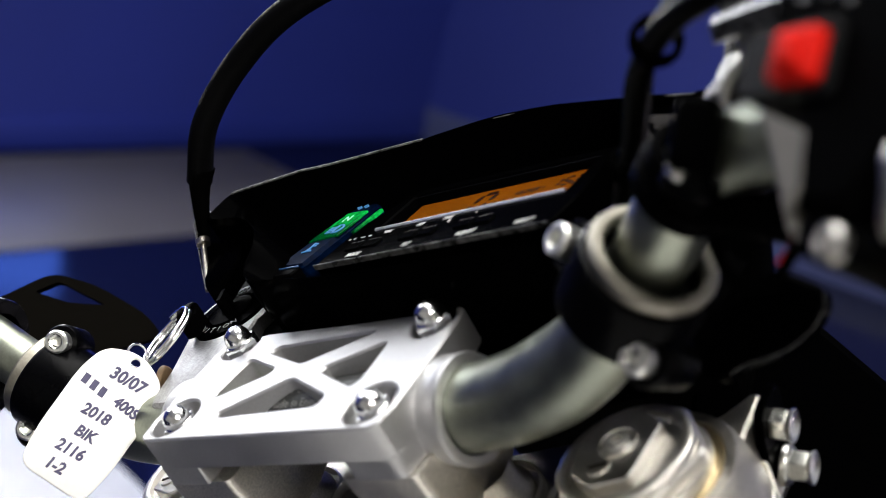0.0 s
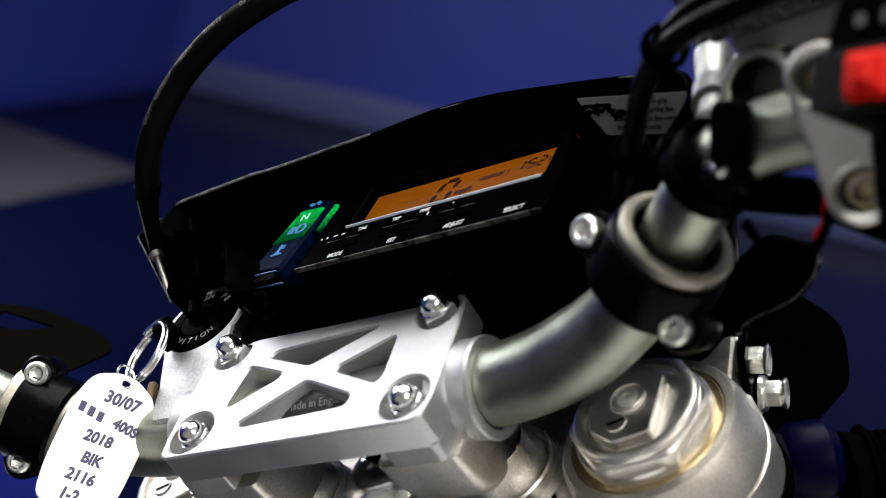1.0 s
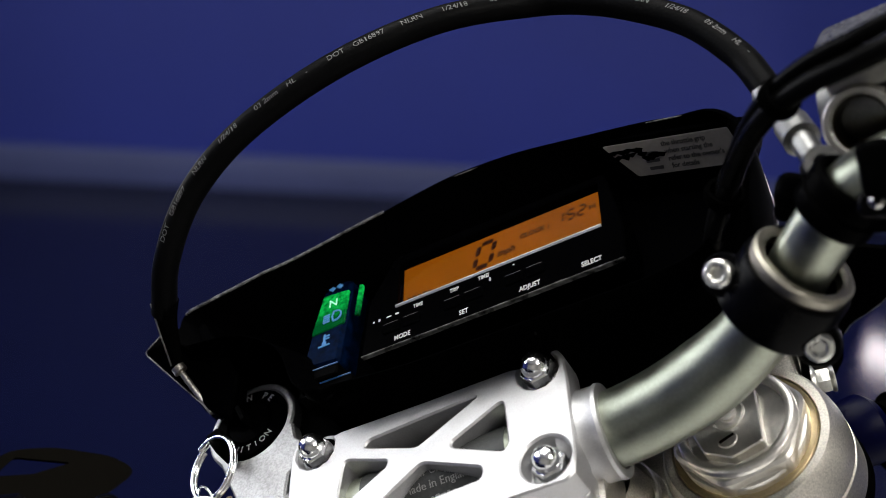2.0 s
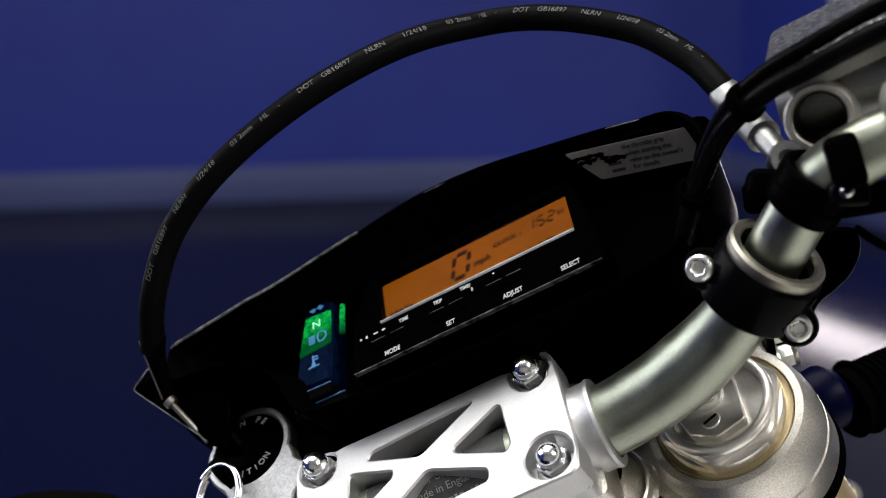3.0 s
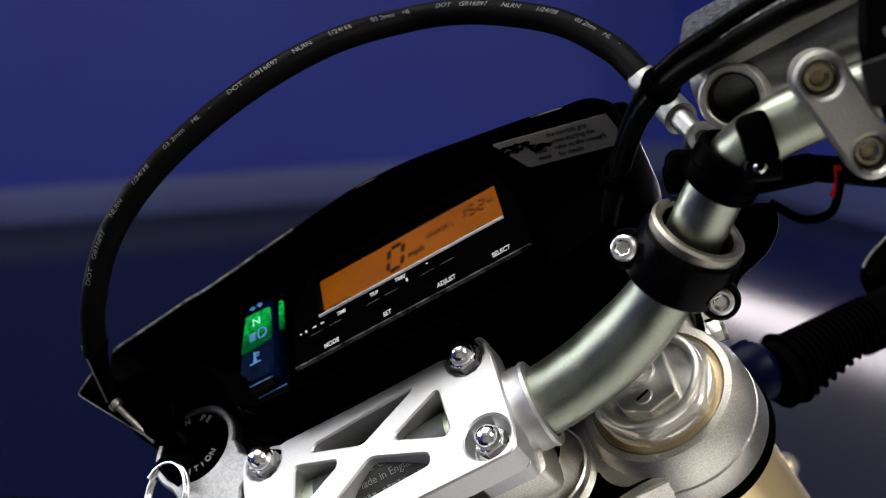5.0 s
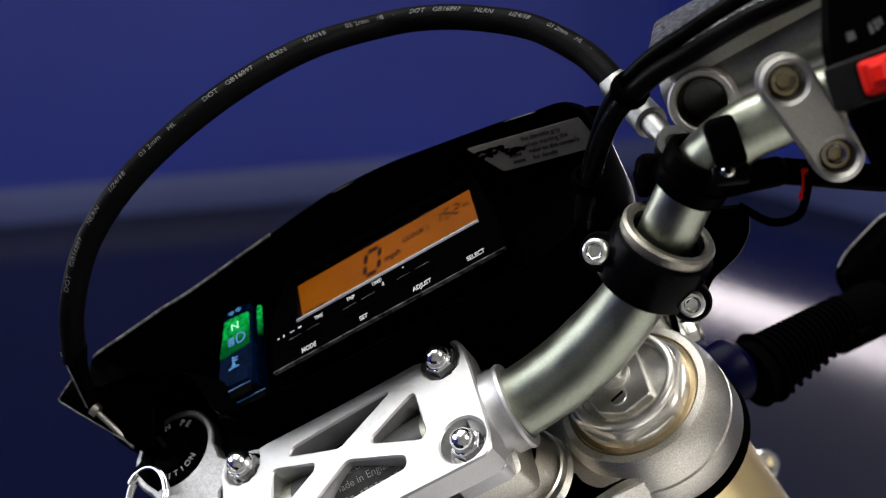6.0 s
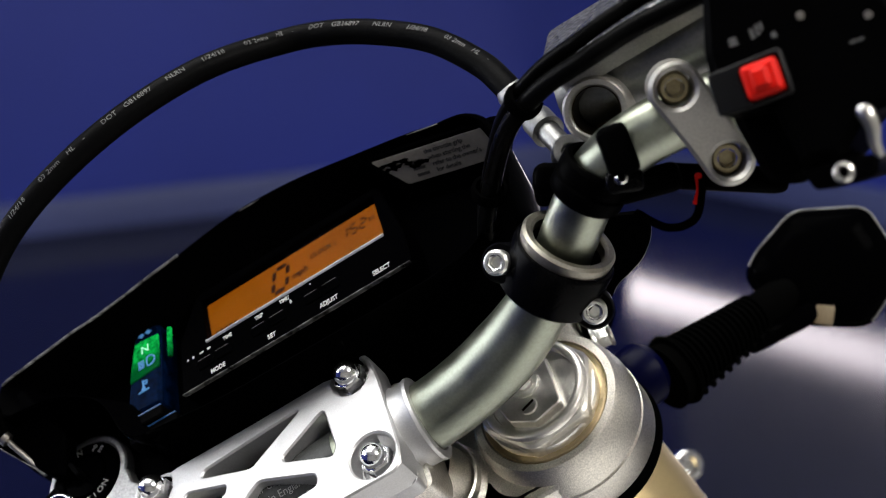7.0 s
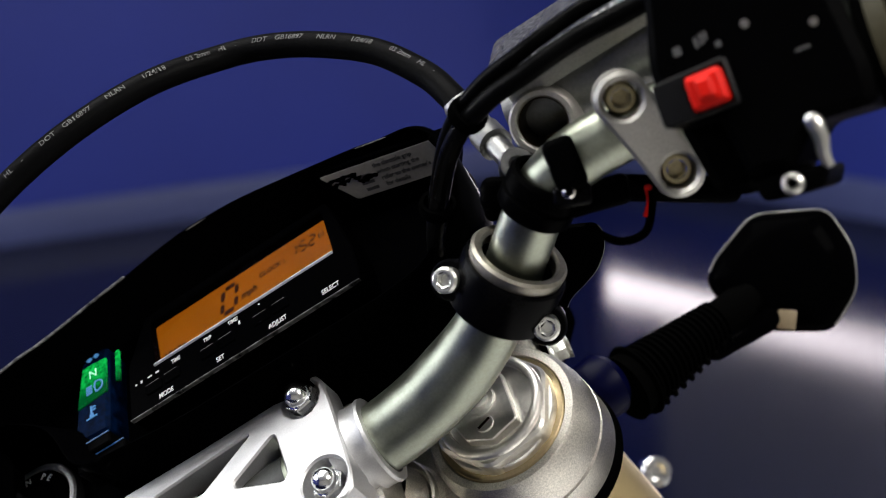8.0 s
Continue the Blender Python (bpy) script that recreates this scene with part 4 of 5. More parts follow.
# ---------------------------------------------------------------- ignition switch
def ignition():
    cx, cy = -0.0752, 0.0455
    ring = [Vector((cx + 0.0190 * math.cos(radians(a)), cy + 0.0190 * math.sin(radians(a)))) for a in range(-20, 231, 10)]
    tail = [Vector(p) for p in ((-0.0855, 0.0265), (-0.0790, 0.0120), (-0.0750, -0.0010), (-0.0720, -0.0060), (-0.0580, -0.0060), (-0.0575, 0.0100), (-0.0568, 0.0160), (-0.0530, 0.0190), (-0.0500, 0.0215), (-0.0500, 0.0270), (-0.0550, 0.0320), (-0.0565, 0.0390))]
    bm = slab(ring + tail, -0.0120, -0.0022, [circle(cx, cy, 0.0158, 40)], bevel=0.0008)
    br = part("ignition_bracket", bm, SPECKLED, motorcycle, "cast aluminium ignition switch bracket")
    bm = lathe([(0.0157, -0.0300), (0.0157, -0.0022), (0.0150, -0.0014), (0.0105, -0.0012), (0.0098, -0.0018), (0.0092, -0.0022), (0.0088, -0.0008), (0.0050, -0.0006), (0, -0.0006)], Matrix.Translation((cx, cy, 0)), 48)
    sw = part("ignition_switch", bm, GLOSS, br, "round black ignition switch")
    words = [("P", 60, -90), ("E", 44, -90), ("N", 95, -90), ("O", 110, -90)] + [(ch, 216 + 14.5 * k, 90) for k, ch in enumerate("IGNITION")]
    for ch, a, turn in words:
        writing(ch, 0.0040, Matrix.Translation((cx + 0.0122 * math.cos(radians(a)), cy + 0.0122 * math.sin(radians(a)), -0.0009)) @ pose(0, 0, 0, 0, 0, a + turn), GREYPRINT if a > 200 else WHITE, br, narrow=0.9)


ignition()


# ---------------------------------------------------------------- brake hose
HOSE_LINE = [(-0.0950, 0.0821, 0.0321), (-0.0796, 0.0877, 0.0514), (-0.0590, 0.1000, 0.0655), (-0.0286, 0.1085, 0.0752), (0.0102, 0.1199, 0.0757), (0.0463, 0.1339, 0.0649), (0.0755, 0.1440, 0.0473), (0.0959, 0.1352, 0.0439), (0.1139, 0.1221, 0.0406), (0.1293, 0.1063, 0.0376), (0.1410, 0.0857, 0.0342), (0.1454, 0.0719, 0.0321), (0.1473, 0.0632, 0.0305)]


def brake_hose():
    path = smooth_path(HOSE_LINE, 10)
    hose = part("brake_hose", sweep(path, 0.0050, 40, ribs=1, depth=0.00012), HOSE, motorcycle, "ribbed black rubber brake hose with pale print")
    # print along the hose, bent round its curve
    dist = [0.0]
    for p, q in zip(path, path[1:]):
        dist.append(dist[-1] + (q - p).length)

    def along(d):
        k = max(i for i, v in enumerate(dist[:-1]) if v <= d or i == 0)
        p, q = path[k], path[k + 1]
        t = (path[min(k + 2, len(path) - 1)] - path[max(k - 1, 0)]).normalized()
        return p.lerp(q, (d - dist[k]) / (dist[k + 1] - dist[k])), t

    def bent(text, start, size):
        ob = writing(text, size, Matrix.Identity(4), HOSEPRINT, hose, "hose_print", "LEFT", narrow=1.05)
        end = start
        for v in ob.data.vertices:
            c, t = along(min(start + max(v.co.x, 0.0), dist[-1] - 0.001))
            end = max(end, start + v.co.x)
            view = Vector((0.18, -0.29, 0.37)) - c
            side = (view - t * view.dot(t)).normalized()
            up = side.cross(t)
            a = radians(38) + v.co.y / 0.0050
            v.co = c + (side * math.cos(a) + up * math.sin(a)) * (0.00515 + v.co.z)
        return end

    start = min(range(len(path)), key=lambda i: (path[i] - Vector((0.0120, 0.1200, 0.0757))).length)
    for turn in (-1, 0, 1, 2):
        for word, off in (("DOT", 0.0), ("GB16897", 0.0137), ("NLRN", 0.0292), ("1/24/18", 0.0470), ("03 2mm", 0.0640), ("HL", 0.0745), ("-", 0.0815)):
            d = dist[start] + turn * 0.092 + off - 0.0009 * len(word)
            if 0.008 < d < dist[-1] - 0.014:
                bent(word, d, 0.0030)
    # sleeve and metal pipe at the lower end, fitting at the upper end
    back = FIT_WARP.inverted()
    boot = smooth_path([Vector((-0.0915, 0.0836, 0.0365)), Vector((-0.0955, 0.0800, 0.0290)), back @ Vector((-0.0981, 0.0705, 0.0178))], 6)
    part("sleeve", sweep(boot, lambda k: 0.0053 - 0.0030 * k, 24), RUBBER, hose, "black rubber boot on the hose end")
    side = Vector((-0.80, -0.25, 0.42)).normalized()
    part("boot_edge", sweep([p + side * (0.0052 - 0.0030 * k / (len(boot) - 1)) for k, p in enumerate(boot)], 0.0006, 8), PIPE, hose, "pale edge line along the boot")
    line = [back @ Vector(p) for p in ((-0.0981, 0.0705, 0.0178), (-0.0977, 0.0685, 0.0166), (-0.0940, 0.0612, 0.0112), (-0.0885, 0.0515, 0.0050))]
    part("pipe", sweep(smooth_path(line, 6), 0.0012, 14), PIPE, hose, "bare metal pipe")
    part("pipe_band", lathe([(0.0012, -0.0016), (0.0028, -0.0012), (0.0028, 0.0012), (0.0012, 0.0016)], at(line[1], (0.30, -0.55, -0.45)), 18), PIPE, hose)
    a = Vector(HOSE_LINE[-1])
    d = Vector((0.2071, -0.9720, 0.1112)).normalized()
    bm = lathe([(0.0050, -0.005), (0.0056, -0.005), (0.0058, -0.0042), (0.0058, 0.0040), (0.0054, 0.0046), (0.0050, 0.0158), (0.0055, 0.0163), (0.0058, 0.0171), (0.0058, 0.0253), (0.0060, 0.0261), (0.0042, 0.0263), (0.0040, 0.0383), (0, 0.0383)], at(a, d), 32)
    part("hose_fitting", bm, FITTING, hose, "zinc plated crimped hose fitting")
    e = a + d * 0.0423
    bm = lathe([(0.0030, -0.0035), (0.0055, -0.0035), (0.0060, -0.0028), (0.0060, 0.0028), (0.0055, 0.0035), (0.0030, 0.0035)], at(e, (0.3, -0.5, 0.8)), 28)
    part("banjo", bm, FITTING, hose, "zinc plated banjo end")


fit_warped(brake_hose)


# ---------------------------------------------------------------- right controls
def master_cylinder():
    # clamp half facing the rider, with two counterbored holes
    c1, c2 = Vector((0.1947, -0.0052, 0.0647)), Vector((0.1977, -0.0216, 0.0428))
    mid = (c1 + c2) / 2
    along = (c1 - c2).normalized()
    nrm = Vector((0.02, -0.80, 0.60))
    nrm = (nrm - along * nrm.dot(along)).normalized()
    m = Matrix.Translation(mid) @ Matrix((along.cross(nrm), along, nrm)).transposed().to_4x4()
    L = (c1 - c2).length / 2
    out = circle(0, L, 0.0086, 16, 10, 170) + [Vector((-0.0080, 0.004)), Vector((-0.0078, -0.004))] + circle(0, -L, 0.0080, 16, 190, 350) + [Vector((0.0078, -0.004)), Vector((0.0080, 0.004))]
    bm = slab(out, -0.0120, 0.0000, [circle(0, L, 0.0058, 24), circle(0, -L, 0.0054, 24)], m=m, bevel=0.0012)
    mc = part("brake_master_cylinder", bm, SHADED_CAST, motorcycle, "cast aluminium front brake master cylinder")
    for y in (L, -L):
        socket_bolt("cap_screw", m @ Vector((0, y, -0.0100)), nrm, BRASSY, mc, r=0.0050, h=0.0040)
    # cylinder body ahead of the bar
    face = Vector((-0.20, -0.72, 0.66)).normalized()
    bm = lathe([(0.0, -0.0150), (0.0080, -0.0150), (0.0084, -0.0006), (0.0090, 0.0), (0.0105, 0.0), (0.0115, -0.0012), (0.0118, -0.0160), (0.0, -0.0165)], at((0.1697, 0.0215, 0.0490), face), 40)
    part("mirror_boss", bm, SHADED_CAST, mc, "round boss with an empty threaded hole")
    bm = lathe([(0, -0.0148), (0.0078, -0.0148), (0.0082, -0.0012), (0.0078, -0.0012), (0.0074, -0.0140), (0, -0.0140)], at((0.1697, 0.0215, 0.0490), face), 32)
    part("empty_hole", bm, SHADED_BORE, mc)
    bm = sweep([Vector((0.1634, 0.0440, 0.0374)), Vector((0.1712, 0.0411, 0.0383)), Vector((0.1984, 0.0312, 0.0451)), Vector((0.2326, 0.0212, 0.0501))], 0.0125, 32)
    part("cylinder_body", bm, FITTING, mc)
    # reservoir with its crackle-finished lid
    rd = Vector((0.0700, -0.0130, 0.0110)).normalized()
    up = Vector((-0.18, 0.44, 0.88))
    up = (up - rd * up.dot(rd)).normalized()
    fwd = up.cross(rd)
    m = Matrix.Translation(Vector((0.1587, 0.0325, 0.0660)) + rd * 0.035 + fwd * 0.0125 - up * 0.006) @ Matrix((rd, fwd, up)).transposed().to_4x4()
    bm = slab(rounded([(-0.0320, -0.0080), (0.0340, -0.0080), (0.0340, 0.0250), (-0.0320, 0.0250)], 0.005, 4), -0.0070, 0.0, m=m, bevel=0.001)
    part("reservoir", bm, SHADED_CAST, mc, "aluminium brake fluid reservoir")
    bm = slab(rounded([(-0.0350, -0.0125), (0.0360, -0.0125), (0.0360, 0.0270), (-0.0350, 0.0270)], 0.005, 4), 0.0, 0.0060, m=m, bevel=0.0016)
    part("lid", bm, CRACKLE, mc, "crackle-finished grey reservoir lid")
    return mc


master_cylinder()


def switch_housing():
    rd = Vector((0.9446, -0.3188, 0.0781)).normalized()
    nrm = Vector((-0.2515, -0.5502, 0.7962))
    nrm = (nrm - rd * nrm.dot(rd)).normalized()
    up = nrm.cross(rd)
    m = Matrix.Translation(Vector((0.2187, -0.0314, 0.0745))) @ Matrix((rd, up, nrm)).transposed().to_4x4()
    out = rounded([(-0.0147, -0.0267), (-0.0059, -0.0299), (0.0042, -0.0265), (0.0124, -0.0282), (0.0222, -0.0184), (0.0392, -0.0196), (0.0402, -0.0092), (0.0372, 0.0260), (-0.0066, 0.0415), (-0.0150, 0.0129), (-0.0186, -0.0051)], 0.003, 3)
    body = rounded([(0.0010, -0.0270), (0.0042, -0.0265), (0.0124, -0.0282), (0.0222, -0.0184), (0.0392, -0.0196), (0.0402, -0.0092), (0.0372, 0.0260), (-0.0066, 0.0415), (-0.0150, 0.0129), (-0.0165, -0.0062), (-0.0020, -0.0082)], 0.0025, 3)
    bm = slab(body, -0.0260, 0.0080, m=m, bevel=0.003)
    slab(out, -0.0255, -0.0150, m=m, bevel=0.003, bm=bm)
    sw = part("switch_housing", bm, BLACK, motorcycle, "black plastic switch housing with a red stop switch")
    bm = slab(rounded([(-0.0155, -0.0065), (0.0064, -0.0070), (0.0064, 0.0066), (-0.0155, 0.0062)], 0.0015, 2), 0.0070, 0.0105, [rounded([(-0.0062, -0.0057), (0.0051, -0.0057), (0.0051, 0.0049), (-0.0062, 0.0049)], 0.001, 2)], m=m, bevel=0.0006)
    part("switch_bezel", bm, BEZEL, sw)
    bm = slab(rounded([(-0.0057, -0.0053), (0.0046, -0.0053), (0.0046, 0.0044), (-0.0057, 0.0044)], 0.0014, 3), 0.0070, 0.0135, m=m, bevel=0.0012)
    slab(rounded([(-0.0030, -0.0034), (0.0022, -0.0034), (0.0022, 0.0028), (-0.0030, 0.0028)], 0.001, 3), 0.0130, 0.0155, m=m, bevel=0.0012, bm=bm)
    part("stop_switch", bm, RED, sw, "red engine stop switch")
    bars([(-0.0057, 0.0126, 0.0024, 0.0024), (0.0000, 0.0128, 0.0010, 0.0030), (0.0016, 0.0133, 0.0010, 0.0030), (0.0029, 0.0138, 0.0010, 0.0024), (0.0056, 0.0103, 0.0016, 0.0016), (0.0259, 0.0007, 0.0040, 0.0007)], m @ Matrix.Translation((0, 0, 0.0081)), HOSEPRINT, sw)
    for x, y in ((0.0140, 0.0126), (0.0309, 0.0061)):
        part("screw", lathe([(0.0012, 0.0076), (0.0012, 0.0084), (0, 0.0086)], m @ Matrix.Translation((x, y, 0)), 14), PIPE, sw)
    # lower half with its screw and the worn lever pivot
    foot = rounded([(0.0000, -0.0270), (0.0100, -0.0270), (0.0217, -0.0300), (0.0190, -0.0350), (0.0164, -0.0352), (0.0020, -0.0342)], 0.0015, 2)
    part("housing_foot", slab(foot, -0.0200, 0.0050, m=m, bevel=0.0012), BLACK, sw)
    socket_bolt("screw", m @ Vector((0.0112, -0.0318, 0.0055)), nrm, ZINC, sw, r=0.0030, h=0.0022)
    pivot = [m @ Vector((x, y, z)) for x, y, z in ((0.0200, -0.0150, 0.0040), (0.0218, -0.0185, 0.0062), (0.0222, -0.0225, 0.0058), (0.0212, -0.0268, 0.0045), (0.0212, -0.0305, 0.0030))]
    part("lever_pivot", sweep(smooth_path(pivot, 5), lambda k: 0.0030 - 0.0016 * k, 16), ZINC, sw, "worn metal lever pivot")
    # throttle grip with its collar
    g0 = m @ Vector((0.0395, -0.0060, -0.0165))
    gd = rd
    bm = lathe([(0.0115, 0.0), (0.0210, 0.0), (0.0215, 0.002), (0.0215, 0.010), (0.0205, 0.012), (0.0165, 0.014), (0.0165, 0.115), (0.0115, 0.118)], at(g0, gd), 40)
    grip = part("throttle_grip", bm, RUBBER, motorcycle, "black rubber throttle grip")
    part("collar", lathe([(0.0212, 0.0030), (0.0222, 0.0035), (0.0222, 0.0085), (0.0212, 0.0090)], at(g0, gd), 40), OLIVE, grip, "dull olive collar")


switch_housing()


def cables():
    line = [(0.2500, -0.0020, 0.0860), (0.2123, 0.0090, 0.0791), (0.1954, 0.0134, 0.0768), (0.1779, 0.0162, 0.0736), (0.1612, 0.0220, 0.0671), (0.1446, 0.0281, 0.0544), (0.1293, 0.0331, 0.0339), (0.1138, 0.0340, 0.0106), (0.1020, 0.0400, -0.0200)]
    c = part("throttle_cable", sweep(smooth_path(line, 8), 0.0033, 18), CABLE, motorcycle, "black sheathed throttle cable")
    second = [Vector(p) + Vector((0.30, 0.75, 0.45)) * k for p, k in zip(line, (0.0095, 0.0085, 0.0078, 0.0072, 0.0064, 0.0056, 0.0050, 0.0048, 0.0050))]
    part("return_cable", sweep(smooth_path(second, 8), 0.0026, 16), CABLE, motorcycle, "thinner black sheathed return cable")
    for k, w in ((4, 0.5), (6, 0.4)):
        p0, p1 = Vector(line[k]), Vector(line[k + 1])
        q = p0.lerp(p1, w) + Vector((0.30, 0.75, 0.45)) * 0.0028
        part("cable_tie", lathe([(0.0050, -0.0022), (0.0062, -0.0022), (0.0066, 0.0), (0.0062, 0.0022), (0.0050, 0.0022)], at(q, p1 - p0), 24), RUBBER, motorcycle, "black tie round the cables")
    w = part("switch_wire", sweep(smooth_path([(0.1660, -0.0080, 0.0270), (0.1725, -0.0165, 0.0225), (0.1810, -0.0180, 0.0210), (0.1870, -0.0140, 0.0250), (0.1900, -0.0120, 0.0300)], 6), 0.0014, 10), RUBBER, motorcycle, "thin black switch wire with a red end")
    part("red_wire", sweep(smooth_path([(0.1840, -0.0150, 0.0235), (0.1875, -0.0128, 0.0262), (0.1895, -0.0110, 0.0310)], 6), 0.0012, 10), RED, w)
    # bare link rod below the brake lever
    part("link_rod", sweep(smooth_path([(0.1600, 0.0215, 0.0225), (0.1690, 0.0180, 0.0135), (0.1806, 0.0150, 0.0040), (0.1860, 0.0130, 0.0000)], 5), 0.0022, 12), FITTING, motorcycle, "thin dull metal link rod")
    # lower headlamp shell, ahead of the fork
    low = [Vector(p) for p in ((0.0480, 0.1160, -0.1030), (0.0900, 0.1200, -0.0850), (0.1388, 0.0783, -0.0921), (0.1310, 0.0760, -0.1180), (0.1220, 0.0860, -0.1361), (0.0960, 0.0800, -0.1560), (0.0660, 0.0780, -0.1540), (0.0440, 0.0960, -0.1280))]
    c1 = sum(low, Vector()) / len(low)
    B1 = basis(Vector((0.35, -0.62, 0.70)))
    bm = slab(rounded([Vector(((p - c1).dot(B1.col[0]), (p - c1).dot(B1.col[1]))) for p in low], 0.008, 4), -0.014, 0.0, m=Matrix.Translation(c1) @ B1.to_4x4(), bevel=0.002)
    part("headlamp_shell", bm, GLOSS, motorcycle, "black lower headlamp shell ahead of the fork")
    # added black slab that closes the dark gap under the panel
    cowl = rounded([(-0.0500, -0.0400), (-0.0420, -0.1300), (0.0560, -0.1380), (0.0760, -0.1000), (0.0760, -0.0400)], 0.008, 4)
    m1 = Matrix.Translation((0, 0.1000, 0)) @ pose(0, 0, 0, 90)
    part("headlamp_cowl", slab(cowl, -0.006, 0.006, m=m1, bevel=0.002), BLACK, motorcycle, "black slab filling the gap below the instrument panel")


fit_warped(cables)


def cable_band():
    """Black band round the bar with an ear, a screwed lug, the lever base beside it and the plate below."""
    d = Vector((0.78, 0.06, 0.62)).normalized()
    bm = lathe([(0.0100, -0.0072), (0.0116, -0.0072), (0.0126, -0.0060), (0.0127, -0.0012), (0.0118, -0.0006), (0.0118, 0.0006), (0.0127, 0.0012), (0.0126, 0.0056), (0.0116, 0.0066), (0.0100, 0.0066)], at((0.1580, 0.0026, 0.0415), d), 36)
    b = part("cable_band", bm, BLACK, motorcycle, "black band holding cables to the bar")
    face = Matrix((Vector((0.838, -0.285, -0.466)), Vector((0.523, 0.665, 0.533)), Vector((0.158, -0.690, 0.706)))).transposed().to_4x4()

    def block(name, place, size, turn, bevel, mat=BLACK):
        return part(name, box(size, Matrix.Translation(place) @ face @ pose(0, 0, 0, 0, 0, turn), bevel, 3), mat, b)

    block("clip", (0.1515, 0.0115, 0.0370), (0.026, 0.0110, 0.012), 0, 0.0035)
    block("clip_ear", (0.1428, 0.0200, 0.0300), (0.0110, 0.0105, 0.010), 14, 0.0025)
    block("clip_lug", (0.1700, -0.0066, 0.0562), (0.0098, 0.0168, 0.0090), 22, 0.0026)
    block("lug_end", (0.1668, -0.0115, 0.0480), (0.0120, 0.0070, 0.0080), 8, 0.0018, ANOD)
    block("lever_base", (0.1721, -0.0034, 0.0335), (0.022, 0.0098, 0.012), 16, 0.0030)
    block("lever_base", (0.1945, -0.0065, 0.0200), (0.040, 0.0085, 0.012), -1, 0.0030)
    out = Vector((0.158, -0.690, 0.706))
    socket_bolt("clip_screw", (0.1668, -0.0142, 0.0530), out, ZINC, b, r=0.0021, h=0.0014)
    for p, r in (((0.1432, 0.0168, 0.0362), 0.0017), ((0.1463, 0.0172, 0.0330), 0.0022)):
        socket_bolt("clip_screw", p, out, ZINC, b, r=r, h=0.0014)
    # gloss plate below, with a scuffed edge
    m = Matrix.Translation((0.1600, 0.0180, -0.0080)) @ face
    lip = rounded([(-0.0187, -0.0101), (-0.0168, -0.0277), (-0.0089, -0.0258), (-0.0070, -0.0199), (-0.0030, -0.0160), (0.0024, -0.0101), (0.0050, -0.0023), (0.0048, 0.0032), (0.0019, 0.0071), (-0.0119, 0.0056)], 0.004, 4)
    plate = part("guide_plate", slab(lip, -0.0060, 0.0, m=m, bevel=0.0012), GLOSS, motorcycle, "gloss black guide plate beside the bar bracket")
    part("plate_edge", sweep([m @ Vector((q.x * 0.985, q.y * 0.985, -0.0004)) for q in lip[14:42]], 0.00015, 8), EDGE, plate, "scuffed shiny plate edge")


cable_band()


